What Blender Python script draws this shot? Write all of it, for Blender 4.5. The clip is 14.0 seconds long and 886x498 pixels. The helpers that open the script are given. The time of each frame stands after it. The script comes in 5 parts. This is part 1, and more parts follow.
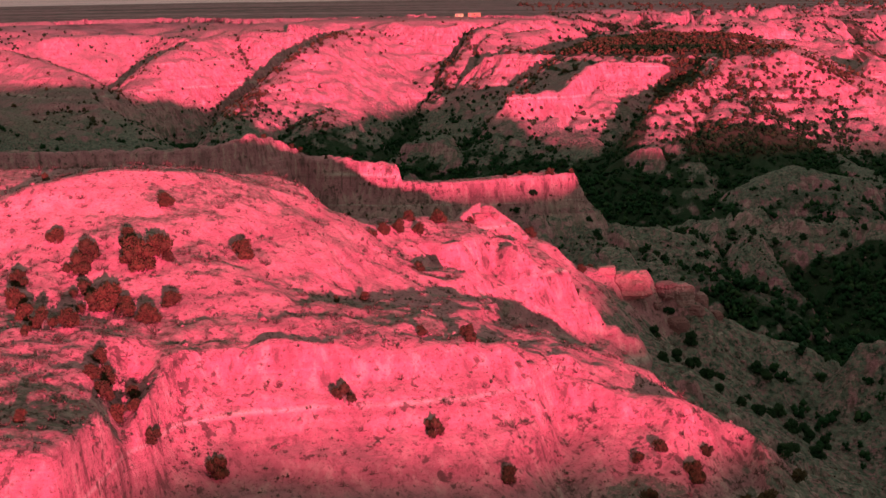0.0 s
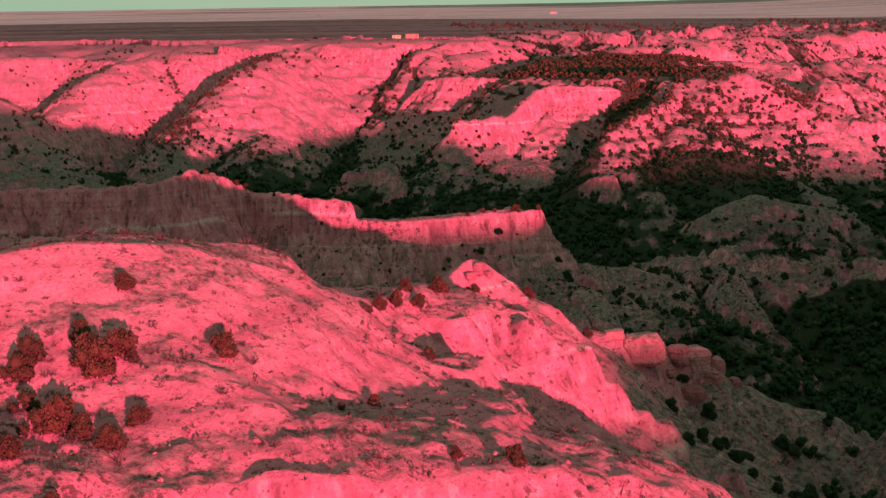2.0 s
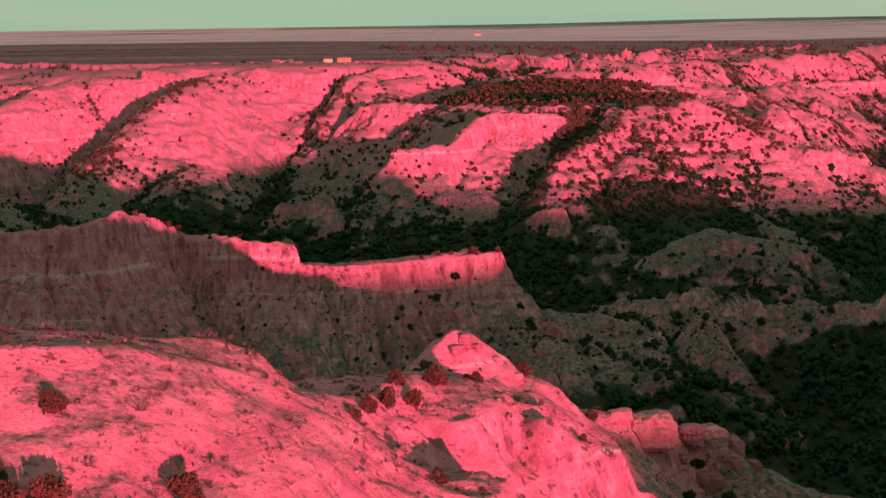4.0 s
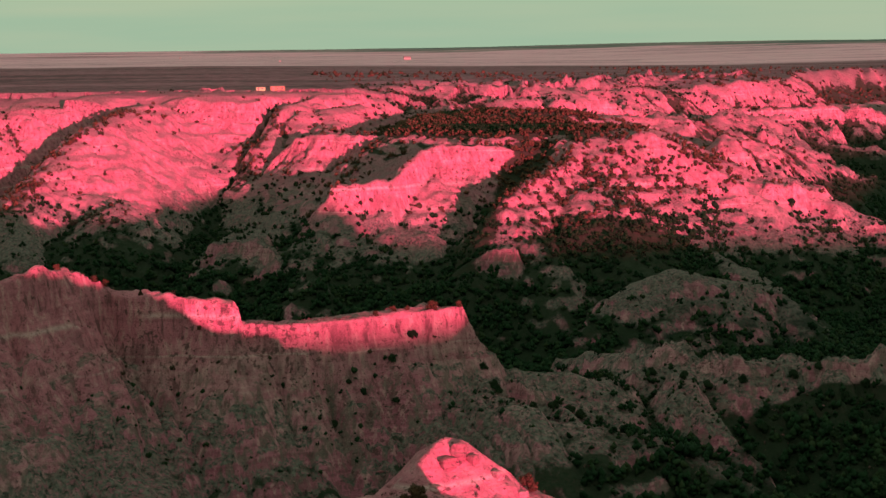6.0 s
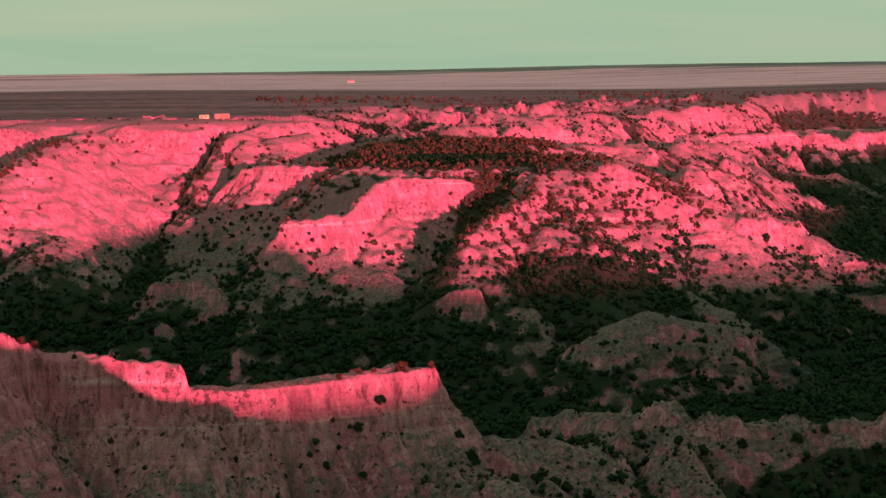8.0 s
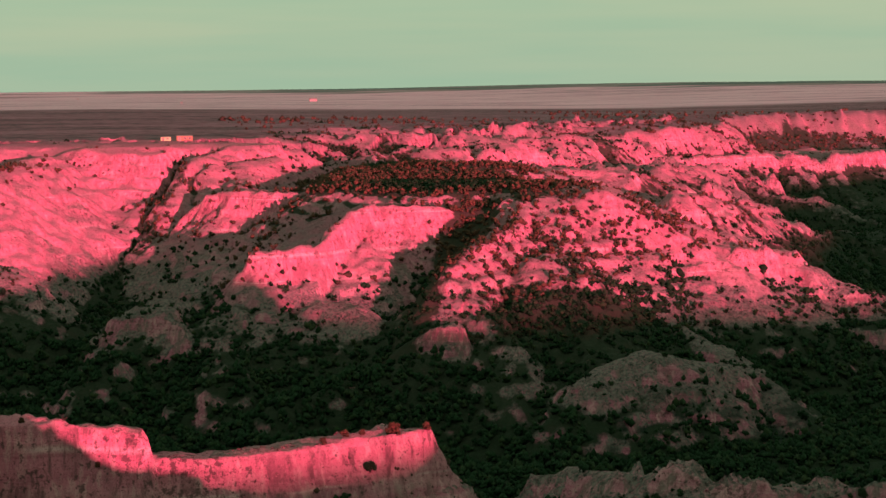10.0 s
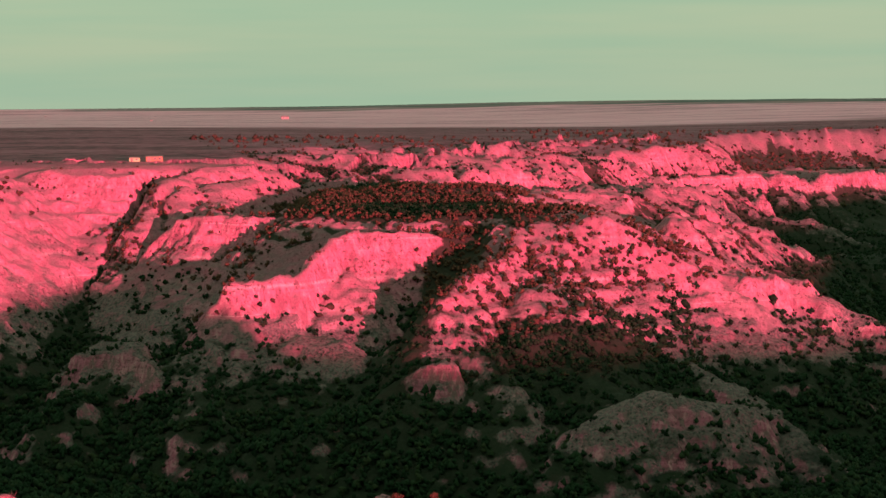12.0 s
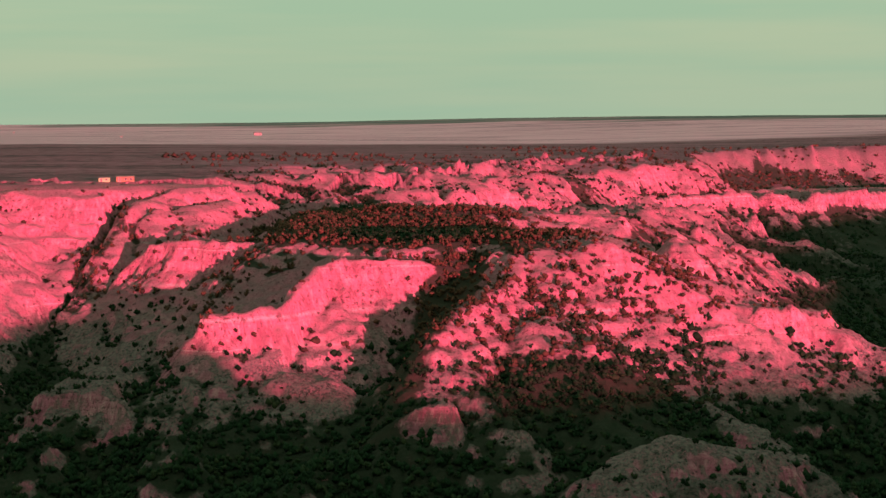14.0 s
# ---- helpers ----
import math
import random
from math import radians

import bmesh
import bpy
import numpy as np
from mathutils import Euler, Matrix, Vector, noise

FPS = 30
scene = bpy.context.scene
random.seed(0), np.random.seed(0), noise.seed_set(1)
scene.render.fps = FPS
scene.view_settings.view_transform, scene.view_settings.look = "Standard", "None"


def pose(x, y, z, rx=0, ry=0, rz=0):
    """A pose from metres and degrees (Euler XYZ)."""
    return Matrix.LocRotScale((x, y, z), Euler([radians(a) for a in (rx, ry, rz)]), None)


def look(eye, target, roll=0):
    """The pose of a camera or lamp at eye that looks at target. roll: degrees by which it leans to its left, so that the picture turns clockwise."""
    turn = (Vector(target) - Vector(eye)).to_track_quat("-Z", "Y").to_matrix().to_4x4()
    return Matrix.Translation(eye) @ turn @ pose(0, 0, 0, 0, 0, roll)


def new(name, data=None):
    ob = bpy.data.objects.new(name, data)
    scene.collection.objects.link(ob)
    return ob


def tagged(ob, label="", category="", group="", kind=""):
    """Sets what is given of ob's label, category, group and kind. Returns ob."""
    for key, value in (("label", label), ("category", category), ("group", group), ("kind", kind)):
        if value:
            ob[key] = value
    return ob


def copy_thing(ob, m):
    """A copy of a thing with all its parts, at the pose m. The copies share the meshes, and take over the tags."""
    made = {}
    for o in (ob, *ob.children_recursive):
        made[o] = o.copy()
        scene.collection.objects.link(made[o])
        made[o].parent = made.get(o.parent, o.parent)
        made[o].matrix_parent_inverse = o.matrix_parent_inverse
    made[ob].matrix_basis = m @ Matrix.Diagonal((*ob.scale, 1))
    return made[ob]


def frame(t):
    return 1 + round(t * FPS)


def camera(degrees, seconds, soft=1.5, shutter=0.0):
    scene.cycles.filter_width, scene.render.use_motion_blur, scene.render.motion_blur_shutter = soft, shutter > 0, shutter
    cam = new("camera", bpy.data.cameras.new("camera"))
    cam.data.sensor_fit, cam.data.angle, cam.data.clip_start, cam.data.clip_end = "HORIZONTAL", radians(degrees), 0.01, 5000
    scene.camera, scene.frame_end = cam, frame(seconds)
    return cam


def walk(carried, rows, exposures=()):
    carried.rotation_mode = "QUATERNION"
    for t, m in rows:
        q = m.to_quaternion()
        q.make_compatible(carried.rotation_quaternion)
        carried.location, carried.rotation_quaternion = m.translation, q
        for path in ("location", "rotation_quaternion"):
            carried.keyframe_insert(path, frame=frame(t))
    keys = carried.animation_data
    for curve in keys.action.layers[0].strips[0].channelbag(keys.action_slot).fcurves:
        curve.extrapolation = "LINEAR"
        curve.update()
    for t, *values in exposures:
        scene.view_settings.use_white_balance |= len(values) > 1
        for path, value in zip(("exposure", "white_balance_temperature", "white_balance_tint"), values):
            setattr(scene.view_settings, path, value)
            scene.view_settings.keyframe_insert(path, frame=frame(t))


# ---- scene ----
cam = camera(28.8, 14.0, soft=1.5)
PATH = [
    (0.0, look((0.00, 0.00, 19.97), (0.02, 98.81, 4.61), -0.90)),
    (0.5, look((-2.92, 10.07, 20.30), (-1.95, 108.88, 5.00), -0.92)),
    (1.0, look((-5.65, 20.16, 20.71), (-3.26, 118.99, 5.66), -0.88)),
    (1.5, look((-8.14, 30.42, 21.04), (-4.60, 129.28, 6.38), -0.90)),
    (2.0, look((-10.35, 40.52, 21.30), (-5.75, 139.37, 6.90), -0.89)),
    (2.5, look((-12.33, 50.99, 21.44), (-6.55, 149.82, 7.30), -0.88)),
    (3.0, look((-13.95, 61.19, 21.62), (-7.01, 159.98, 7.76), -0.85)),
    (5.5, look((-19.04, 113.56, 23.87), (-6.54, 212.01, 11.51), -0.73)),
    (6.0, look((-19.44, 124.26, 24.60), (-5.94, 222.61, 12.55), -0.72)),
    (6.5, look((-19.66, 134.95, 25.23), (-5.21, 233.20, 13.50), -0.73)),
    (7.0, look((-19.86, 145.64, 25.74), (-4.54, 243.80, 14.33), -0.72)),
    (7.5, look((-19.76, 156.75, 26.13), (-3.55, 254.80, 15.04), -0.71)),
    (8.0, look((-19.84, 167.34, 26.75), (-2.93, 265.30, 15.90), -0.67)),
    (8.5, look((-19.82, 178.00, 27.05), (-2.32, 275.88, 16.45), -0.67)),
    (11.0, look((-18.67, 232.59, 27.86), (1.46, 330.09, 18.53), -0.50)),
    (11.5, look((-17.99, 243.94, 27.68), (2.50, 341.39, 18.60), -0.50)),
    (12.0, look((-17.53, 254.85, 27.85), (3.41, 352.24, 19.00), -0.52)),
    (12.5, look((-17.12, 266.25, 28.08), (4.27, 363.55, 19.46), -0.48)),
    (13.0, look((-16.68, 277.28, 28.02), (5.13, 374.51, 19.68), -0.47)),
    (13.5, look((-16.33, 288.70, 28.13), (5.91, 385.86, 20.01), -0.41)),
    (14.0, look((-15.69, 299.51, 28.52), (6.91, 396.60, 20.56), -0.45)),
]
walk(cam, PATH, exposures=((0.0, 1.25), (14.0, 1.25)))

# ---- sky and sun: a very low sun behind the camera ----
SUN_UP, SUN_TURN = 2.2, 12.5            # degrees above the horizon; degrees east of due south
SUN_WAY = Vector((math.sin(radians(SUN_TURN)) * math.cos(radians(SUN_UP)), -math.cos(radians(SUN_TURN)) * math.cos(radians(SUN_UP)), math.sin(radians(SUN_UP))))
world = bpy.data.worlds.new("evening_sky")
scene.world = world
world.use_nodes = True
wn, wl = world.node_tree.nodes, world.node_tree.links
sky = wn.new("ShaderNodeTexSky")
sky.sky_type = "NISHITA"
sky.sun_disc = False
sky.sun_elevation = radians(SUN_UP)
sky.sun_rotation = radians(180 - SUN_TURN)
sky.air_density, sky.dust_density, sky.ozone_density = 1.0, 1.0, 1.0
# thin high cloud evens out the colour of the clear sky
veil = wn.new("ShaderNodeMix")
veil.data_type = "RGBA"
veil.inputs[0].default_value = 0.7
veil.inputs[7].default_value = (6.6, 9.2, 6.8, 1)
wl.new(sky.outputs[0], veil.inputs[6])
# faint streaks in that cloud
way = wn.new("ShaderNodeTexCoord")
flat = wn.new("ShaderNodeMapping")
flat.inputs["Scale"].default_value = (1.6, 1.6, 22.0)
wl.new(way.outputs["Generated"], flat.inputs["Vector"])
streak = wn.new("ShaderNodeTexNoise")
streak.inputs["Scale"].default_value = 2.2
streak.inputs["Detail"].default_value = 3.0
wl.new(flat.outputs[0], streak.inputs["Vector"])
tint = wn.new("ShaderNodeValToRGB")
tint.color_ramp.elements[0].position, tint.color_ramp.elements[0].color = 0.38, (0.93, 1.0, 0.97, 1)
tint.color_ramp.elements[1].position, tint.color_ramp.elements[1].color = 0.66, (1.12, 1.04, 0.99, 1)
wl.new(streak.outputs["Fac"], tint.inputs["Fac"])
grade = wn.new("ShaderNodeMix")
grade.data_type, grade.blend_type = "RGBA", "MULTIPLY"
grade.inputs[0].default_value = 1.0
wl.new(veil.outputs[2], grade.inputs[6])
wl.new(tint.outputs[0], grade.inputs[7])
wl.new(grade.outputs[2], wn["Background"].inputs[0])
wn["Background"].inputs[1].default_value = 0.0315

sun_data = bpy.data.lights.new("sun", "SUN")
sun_data.energy, sun_data.angle, sun_data.color = 5.0, radians(0.53), (1.0, 0.174, 0.304)
sun = new("sun", sun_data)
sun.matrix_world = look((0, 0, 300), Vector((0, 0, 300)) - SUN_WAY)

# ---- the shape of the land ----
def lattice(ix, iy, seed):
    """Hashed lattice values in 0..1."""
    h = (ix.astype(np.int64) * 374761393 + iy.astype(np.int64) * 668265263 + seed * 974634781) & 0xFFFFFFFF
    h = ((h ^ (h >> 13)) * 1274126177) & 0xFFFFFFFF
    return ((h ^ (h >> 16)) & 0xFFFFFF) / float(0xFFFFFF)


def value_noise(x, y, seed=0):
    """Smooth noise in -1..1, one cell per unit."""
    ix, iy = np.floor(x), np.floor(y)
    fx, fy = x - ix, y - iy
    fx, fy = fx * fx * fx * (fx * (fx * 6 - 15) + 10), fy * fy * fy * (fy * (fy * 6 - 15) + 10)
    a, b = lattice(ix, iy, seed), lattice(ix + 1, iy, seed)
    c, d = lattice(ix, iy + 1, seed), lattice(ix + 1, iy + 1, seed)
    return 2 * ((a + (b - a) * fx) * (1 - fy) + (c + (d - c) * fx) * fy) - 1


def fractal(x, y, size, octaves, seed=0, gain=0.5):
    total, amp = np.zeros_like(x), 1.0
    for k in range(octaves):
        total += amp * value_noise(x / size + 17.3 * k, y / size - 9.1 * k, seed + k)
        size, amp = size / 2.03, amp * gain
    return total


def ridged(x, y, size, octaves, seed=0):
    """Sharp-crested noise in about 0..1."""
    total, amp, norm = np.zeros_like(x), 1.0, 0.0
    for k in range(octaves):
        total += amp * (1 - np.abs(value_noise(x / size + 5.7 * k, y / size + 3.3 * k, seed + k)))
        norm += amp
        size, amp = size / 2.1, amp * 0.5
    return total / norm


def step(a, b, v):
    t = np.clip((v - a) / (b - a), 0, 1)
    return t * t * (3 - 2 * t)


# Cross-sections: horizontal distance from the crest, drop below it.
DOME = ((0, 0), (8, 1), (18, 4.5), (28, 9), (38, 16), (60, 29), (100, 58), (160, 92))
BENCH = ((0, 0), (5, 0.4), (7, 3.5), (11, 8.5), (16, 12), (40, 30), (90, 70))
FIN = ((0, 0), (0.8, 0.9), (4, 5), (12, 13.5), (25, 25), (50, 42), (80, 60))
CREST = ((0, 0), (1.5, 0.6), (3.5, 4.5), (8, 8.5), (20, 17), (40, 30), (80, 55))
FRONT = ((0, 0), (2, 0.3), (3.5, 3.2), (6, 5.2), (12, 9.6), (40, 28), (90, 66))
KNIFE = ((0, 0), (3, 1.2), (10, 7), (25, 19), (50, 36), (90, 60))
WALL = ((0, 0), (2.4, 0.3), (4.4, 7), (7, 12), (14, 21), (26, 36), (50, 56), (90, 68))
FACE = ((0, 0), (4, 1), (20, 12), (60, 37), (90, 56), (130, 75))
FLANK = ((0, 0), (4, 0.8), (10, 4), (24, 15), (60, 42), (90, 62), (130, 80))
SOFT = ((0, 0), (6, 2), (20, 10), (50, 28), (100, 55))
CAP = ((0, 0), (26, 0.6), (36, 3), (46, 9), (70, 24), (110, 50))
APRON = ((0, 0), (10, 1.5), (20, 5), (30, 10), (50, 24), (90, 55))
TABLE = ((0, 0), (38, 0.6), (50, 4), (62, 11), (90, 26), (130, 50))
CONE = ((0, 0), (1.2, 1.0), (5, 4.6), (12, 9.5), (30, 24), (60, 45))
MOUND = ((0, 0), (6, 0.6), (12, 3), (22, 9), (50, 30), (80, 55))
SHELF = ((0, 0), (8, 0.5), (9.5, 2.2), (11.5, 6), (18, 12), (40, 31), (80, 60))
SCARP = ((0, 0), (2, 0.5), (5, 8), (10, 15), (30, 24), (60, 36), (100, 50))
CLIFF = ((0, 0), (2, 0.6), (5, 6), (9, 12), (16, 17), (40, 34), (80, 60))

# Each landform: its cross-section and the crest line it follows (x, y, z).
LANDFORMS = {}


def form(name, section, *crest):
    LANDFORMS[name] = (section, list(crest))


# the near headland with its dome, saddle and rock knob
form("near_dome", DOME, (-150, 250, -5), (-80, 240, -5.5), (-50, 238, -4.8), (-41, 228, -4))
form("near_shoulder", KNIFE, (-40.0, 230.0, -4.2), (-25.0, 238.7, -6.4), (-19.8, 241.2, -12.0), (-8.0, 253.0, -15.6), (-0.8, 264.0, -16.7), (0.5, 280.0, -18.4), (1.5, 296.0, -22.0))
form("near_terrace", SHELF, (-13, 260, -15.8), (-6, 262, -16.4), (-1, 262, -16.9))
form("near_apron", APRON, (-39.9, 219.7, -3.2), (-32.5, 207.4, -11.9), (-31.0, 191.6, -17.6))
form("west_apron", APRON, (-44.4, 216.4, -9.2), (-45.6, 189.0, -15.4), (-45, 172, -16.7), (-41, 158, -18.2))
form("terrace_edge", SHELF, (-6.0, 265.0, -18.6), (0.0, 266.5, -19.2), (3.5, 266.0, -20.0))
form("near_fill", BENCH, (-14, 226, -18.8), (-9, 229, -19.0), (-3, 233, -19.6))
form("bench_floor", APRON, (-32, 196, -16.9), (-13, 200, -17.5), (-5, 205, -19.0))
form("hollow_fill", BENCH, (-4.0, 204.0, -19.6), (1.0, 213.0, -20.0), (2.0, 220.0, -21.6))
form("knob", CONE, (3.0, 310.5, -23.0), (7.0, 313.6, -20.6), (8.6, 314.6, -20.4))
form("knob_foot", MOUND, (-6.0, 288.0, -21.6), (-2.0, 298.0, -23.6), (4.0, 305.0, -25.6))
form("knob_slope", CONE, (9.4, 314.5, -22.6), (11.5, 315.0, -24.6), (16.0, 316.0, -28.4), (20.0, 317.0, -31.3))
form("near_ledge", CLIFF, (19.3, 317.4, -33.2), (28.6, 317.8, -33.7), (38.2, 324.0, -35.3))
form("near_block", CLIFF, (42.0, 326.0, -38.0), (47.0, 328.0, -38.6))
form("near_toe", KNIFE, (48.5, 328.0, -41.0), (54.0, 330.0, -45.2), (60.0, 330.0, -48.6), (70.0, 330.0, -51.0), (76.0, 332.0, -54.5), (92.0, 334.0, -64.0))
form("right_outcrop", CLIFF, (80, 318, -49.0), (92, 316, -46.5), (115, 310, -45.0))
form("near_rib", BENCH, (-9.0, 222.1, -20.6), (1.5, 229.5, -22.6), (5.0, 232.0, -26.0))
form("near_edge", CLIFF, (12.0, 258.0, -20.0), (17.3, 260.0, -23.5), (21.3, 260.0, -28.5), (25.3, 260.0, -32.5), (29.0, 260.0, -35.2))
form("near_rib_toe", CLIFF, (29.0, 260.0, -35.4), (31.8, 260.0, -38.4), (36.7, 260.0, -40.6), (46.1, 263.6, -47.4), (66.0, 270.0, -62.0))
form("front_bench", FRONT, (-60, 175, -18.5), (-44, 178, -18), (-33, 179, -18.8), (-24, 184, -18.8), (-16, 186, -18.8), (-5, 189, -19.8), (5.5, 192, -20.3))
form("front_toe", KNIFE, (6.2, 194.5, -20.9), (13.8, 195.6, -26.2), (26.4, 188.8, -27.4), (42.0, 196.0, -38.0), (64.0, 206.0, -52.0))
form("corner_bench", BENCH, (-120.0, 140.0, -20.0), (-60.0, 144.0, -19.5), (-36.0, 147.0, -18.8), (-28.0, 146.0, -19.6))
# an unseen rim beside the start of the way, added to shade the far left slopes
form("east_shade_rim", CLIFF, (142, 92, -16), (170, 98, -15.5), (200, 106, -16))
# the walled mesa in the middle distance
form("mesa", WALL, (-220, 470, -16), (-130, 492, -26), (-92, 506, -28.5), (-77, 508, -27.5), (-66, 507, -26.4), (-57, 513, -24.3), (-53, 522, -26), (-45, 530, -31.0), (-32, 525, -33.6), (-15, 523, -35.4))
form("mesa_low", WALL, (-24, 523.5, -38.4), (-15, 525, -38.8), (0, 526, -39.4), (12, 527, -39.4), (32, 531.5, -38.8), (38, 533, -40.0))
form("mesa_step_a", SHELF, (-74.0, 497.0, -41.4), (-63.6, 500.6, -41.8), (-57.0, 504.4, -42.1), (-49.6, 507.7, -44.5))
form("mesa_step_b", SHELF, (-60.0, 497.0, -48.6), (-53.3, 500.4, -48.9), (-46.7, 505.8, -49.9), (-42.0, 507.7, -52.1))
form("mesa_step_c", SHELF, (-58.0, 494.0, -55.2), (-49.8, 497.2, -55.6), (-38.6, 505.0, -56.8), (-30.8, 509.0, -58.4))
form("mesa_step_d", SHELF, (-25.3, 509.4, -61.2), (-16.7, 508.9, -61.0))
form("mesa_nose", KNIFE, (41.8, 533.8, -48.3), (51.5, 535.0, -54.2), (72.7, 537.0, -58.9), (86.6, 572.0, -66.5))
form("mesa_apron", SOFT, (41.6, 515.3, -59.3), (54.5, 506.1, -61.2), (82.2, 507.9, -68.1), (90.0, 490.0, -78.0))
form("low_ridge", CREST, (78.0, 604.0, -67.0), (86.0, 595.0, -63.5), (94.0, 582.0, -61.5), (98.0, 570.0, -60.4), (102.4, 562.2, -59.8), (108.0, 555.0, -59.2), (115.0, 548.0, -58.6), (126.9, 543.4, -58.6), (138.4, 538.0, -57.6), (175.0, 528.0, -57.0), (240.0, 520.0, -48.0))
form("ridge_fin_a", FIN, (101.0, 560.0, -60.5), (97.0, 545.0, -61.0), (95.5, 538.0, -60.4), (99.0, 526.0, -67.5), (105.0, 514.0, -74.5), (111.0, 503.0, -81.5))
form("ridge_fin_b", FIN, (95.5, 538.0, -60.6), (90.0, 526.0, -68.0), (86.0, 514.0, -76.0), (84.0, 505.0, -83.0))
form("ridge_fin_c", FIN, (79, 585, -67), (77.0, 560.0, -64), (76.4, 541.0, -62.6), (78.0, 530.0, -69.0), (80.0, 520.0, -77.0))
form("ridge_fin_d", FIN, (46.0, 533.0, -51.5), (53.0, 529.0, -57.2), (59.8, 526.0, -60.6), (66.5, 512.0, -64.8), (73.0, 500.0, -68.4), (81.0, 492.0, -77.0))
form("ridge_cone", CONE, (101.6, 562.2, -55.4), (102.8, 561.6, -55.2))
# the knolls on the canyon floor
form("knoll", KNIFE, (118.0, 748.0, -78.0), (128.1, 736.5, -69.2), (151.9, 746.7, -61.4), (174.5, 746.4, -66.7), (189.8, 756.0, -70.2))
form("knoll_tail", KNIFE, (180.2, 826.1, -54.9), (188.4, 788.6, -65.6), (199.4, 743.8, -75.4), (207.1, 709.3, -89.3))
# the hill with the pale ledge
form("hill_top", CAP, (112, 956, -18.5), (132, 930, -17.5), (160, 905, -17))
form("hill_left", KNIFE, (152.0, 884.0, -20.0), (130.4, 848.6, -28.9), (102.2, 817.4, -38.9), (108.3, 795.1, -53.7), (114.1, 766.4, -62.0))
form("hill_centre", SOFT, (173.6, 866.0, -16.3), (165.6, 852.1, -33.8), (139.7, 826.0, -37.9), (140.2, 800.7, -51.8), (147.3, 770.0, -63.8))
form("hill_right", SOFT, (170.2, 891.1, -16.1), (196.1, 891.2, -23.2), (210.3, 872.1, -30.3), (229.6, 867.2, -39.6))
form("hill_ledge", CLIFF, (163.0, 851.0, -36.0), (182.0, 853.2, -36.0), (201.5, 858.2, -37.8), (224.9, 846.9, -39.4), (246.9, 856.3, -42.1))
form("hill_nose", KNIFE, (247.0, 855.8, -43.0), (268.2, 845.4, -54.5), (300.0, 838.0, -66.0), (350.0, 830.0, -80.0))
form("hill_footing", BENCH, (205.0, 838.0, -56.0), (228.1, 835.7, -57.7), (257.7, 826.6, -67.8), (290.0, 818.0, -70.0))
# the spur with the bright shelf
form("shelf", CLIFF, (122, 886, -23), (100, 884, -22), (82, 881, -22), (75, 877, -23.4), (68, 871, -28), (60, 863, -33.2), (49, 857, -35.2), (38, 852, -36.2))
form("shelf_left", KNIFE, (36.0, 856.0, -41.5), (30.2, 866.0, -46.5), (14.1, 861.8, -54.9), (2.7, 850.7, -55.3), (-7.1, 868.1, -56.9))
form("shelf_foot", SOFT, (56.0, 836.0, -53.0), (84.3, 818.8, -57.0), (87.1, 790.4, -59.9), (65.7, 784.7, -69.3), (40.0, 770.0, -77.0))
form("foot_cone", KNIFE, (21, 806, -66.0), (22, 796, -69.5), (20, 780, -82.0))
form("left_cone", KNIFE, (-22, 826, -69.0), (-25, 815, -74.0), (-28, 800, -84.0))
form("left_cliff", CLIFF, (-14, 856, -58.5), (-8, 852, -58.0), (0, 846, -58.4), (7, 836, -60.0))
form("right_cliff", CLIFF, (94, 782, -56.0), (82, 788, -58.5), (72, 792, -64.0))
# the great bright face and the ribs beside it
form("face_rib", FLANK, (-44, 1072, -4.5), (-56, 1042, -8), (-76, 992, -17), (-97, 945, -37), (-106, 905, -49), (-100, 875, -62))
form("face_foot", SOFT, (-94.2, 949.9, -44.0), (-63.4, 938.0, -46.7), (-62.1, 910.4, -48.3), (-52.1, 884.0, -63.0))
form("rib_east", FACE, (30, 1072, -6), (29, 1046, -9), (26, 1022, -24), (20, 1003, -37), (12, 985, -54))
form("rib_far", FACE, (66, 1078, -10), (46, 1052, -11.5), (43, 1028, -19), (40, 1002, -22))
form("cap_back", TABLE, (118, 965, -17.6), (132, 1030, -17), (158, 1100, -16.5))
form("amphitheatre", CLIFF, (97, 908, -22), (84, 940, -21.8), (66, 967, -21.4), (38, 982, -21.2), (27, 990, -24.0), (16, 997, -33.0))
form("west_rib", FLANK, (-130.0, 1092.0, -8.0), (-146.0, 1040.0, -12.5), (-160.0, 1005.0, -20.0), (-172.0, 965.0, -36.0), (-176.0, 930.0, -48.0))
form("west_spur", SOFT, (-330.0, 1080.0, -9.0), (-250.0, 1000.0, -16.0), (-200.0, 940.0, -26.0), (-175.0, 900.0, -42.0), (-150.0, 850.0, -54.0), (-110.0, 830.0, -70.0))
form("west_low", SOFT, (-300.0, 860.0, -24.0), (-220.0, 850.0, -38.0), (-150.0, 830.0, -56.0), (-120.0, 800.0, -70.0))
# the badlands past the hill
form("far_bench", CAP, (149.0, 1039.8, -14.2), (218.8, 1090.6, -20.4), (276.0, 1191.0, -26.0), (329.2, 1288.2, -38.7))
form("rim_cones", SOFT, (118.0, 1208.0, -14.0), (160.0, 1225.0, -16.0), (200.0, 1222.0, -17.5), (232.0, 1216.0, -18.0))
form("far_rib_a", KNIFE, (250.0, 1000.0, -26.0), (300.0, 1040.0, -38.0), (345.0, 1080.0, -52.0), (381.0, 1120.0, -64.0))
form("far_rib_b", KNIFE, (300.0, 1180.0, -24.0), (349.0, 1171.9, -41.1), (387.4, 1164.8, -61.5), (430.0, 1150.0, -72.0))
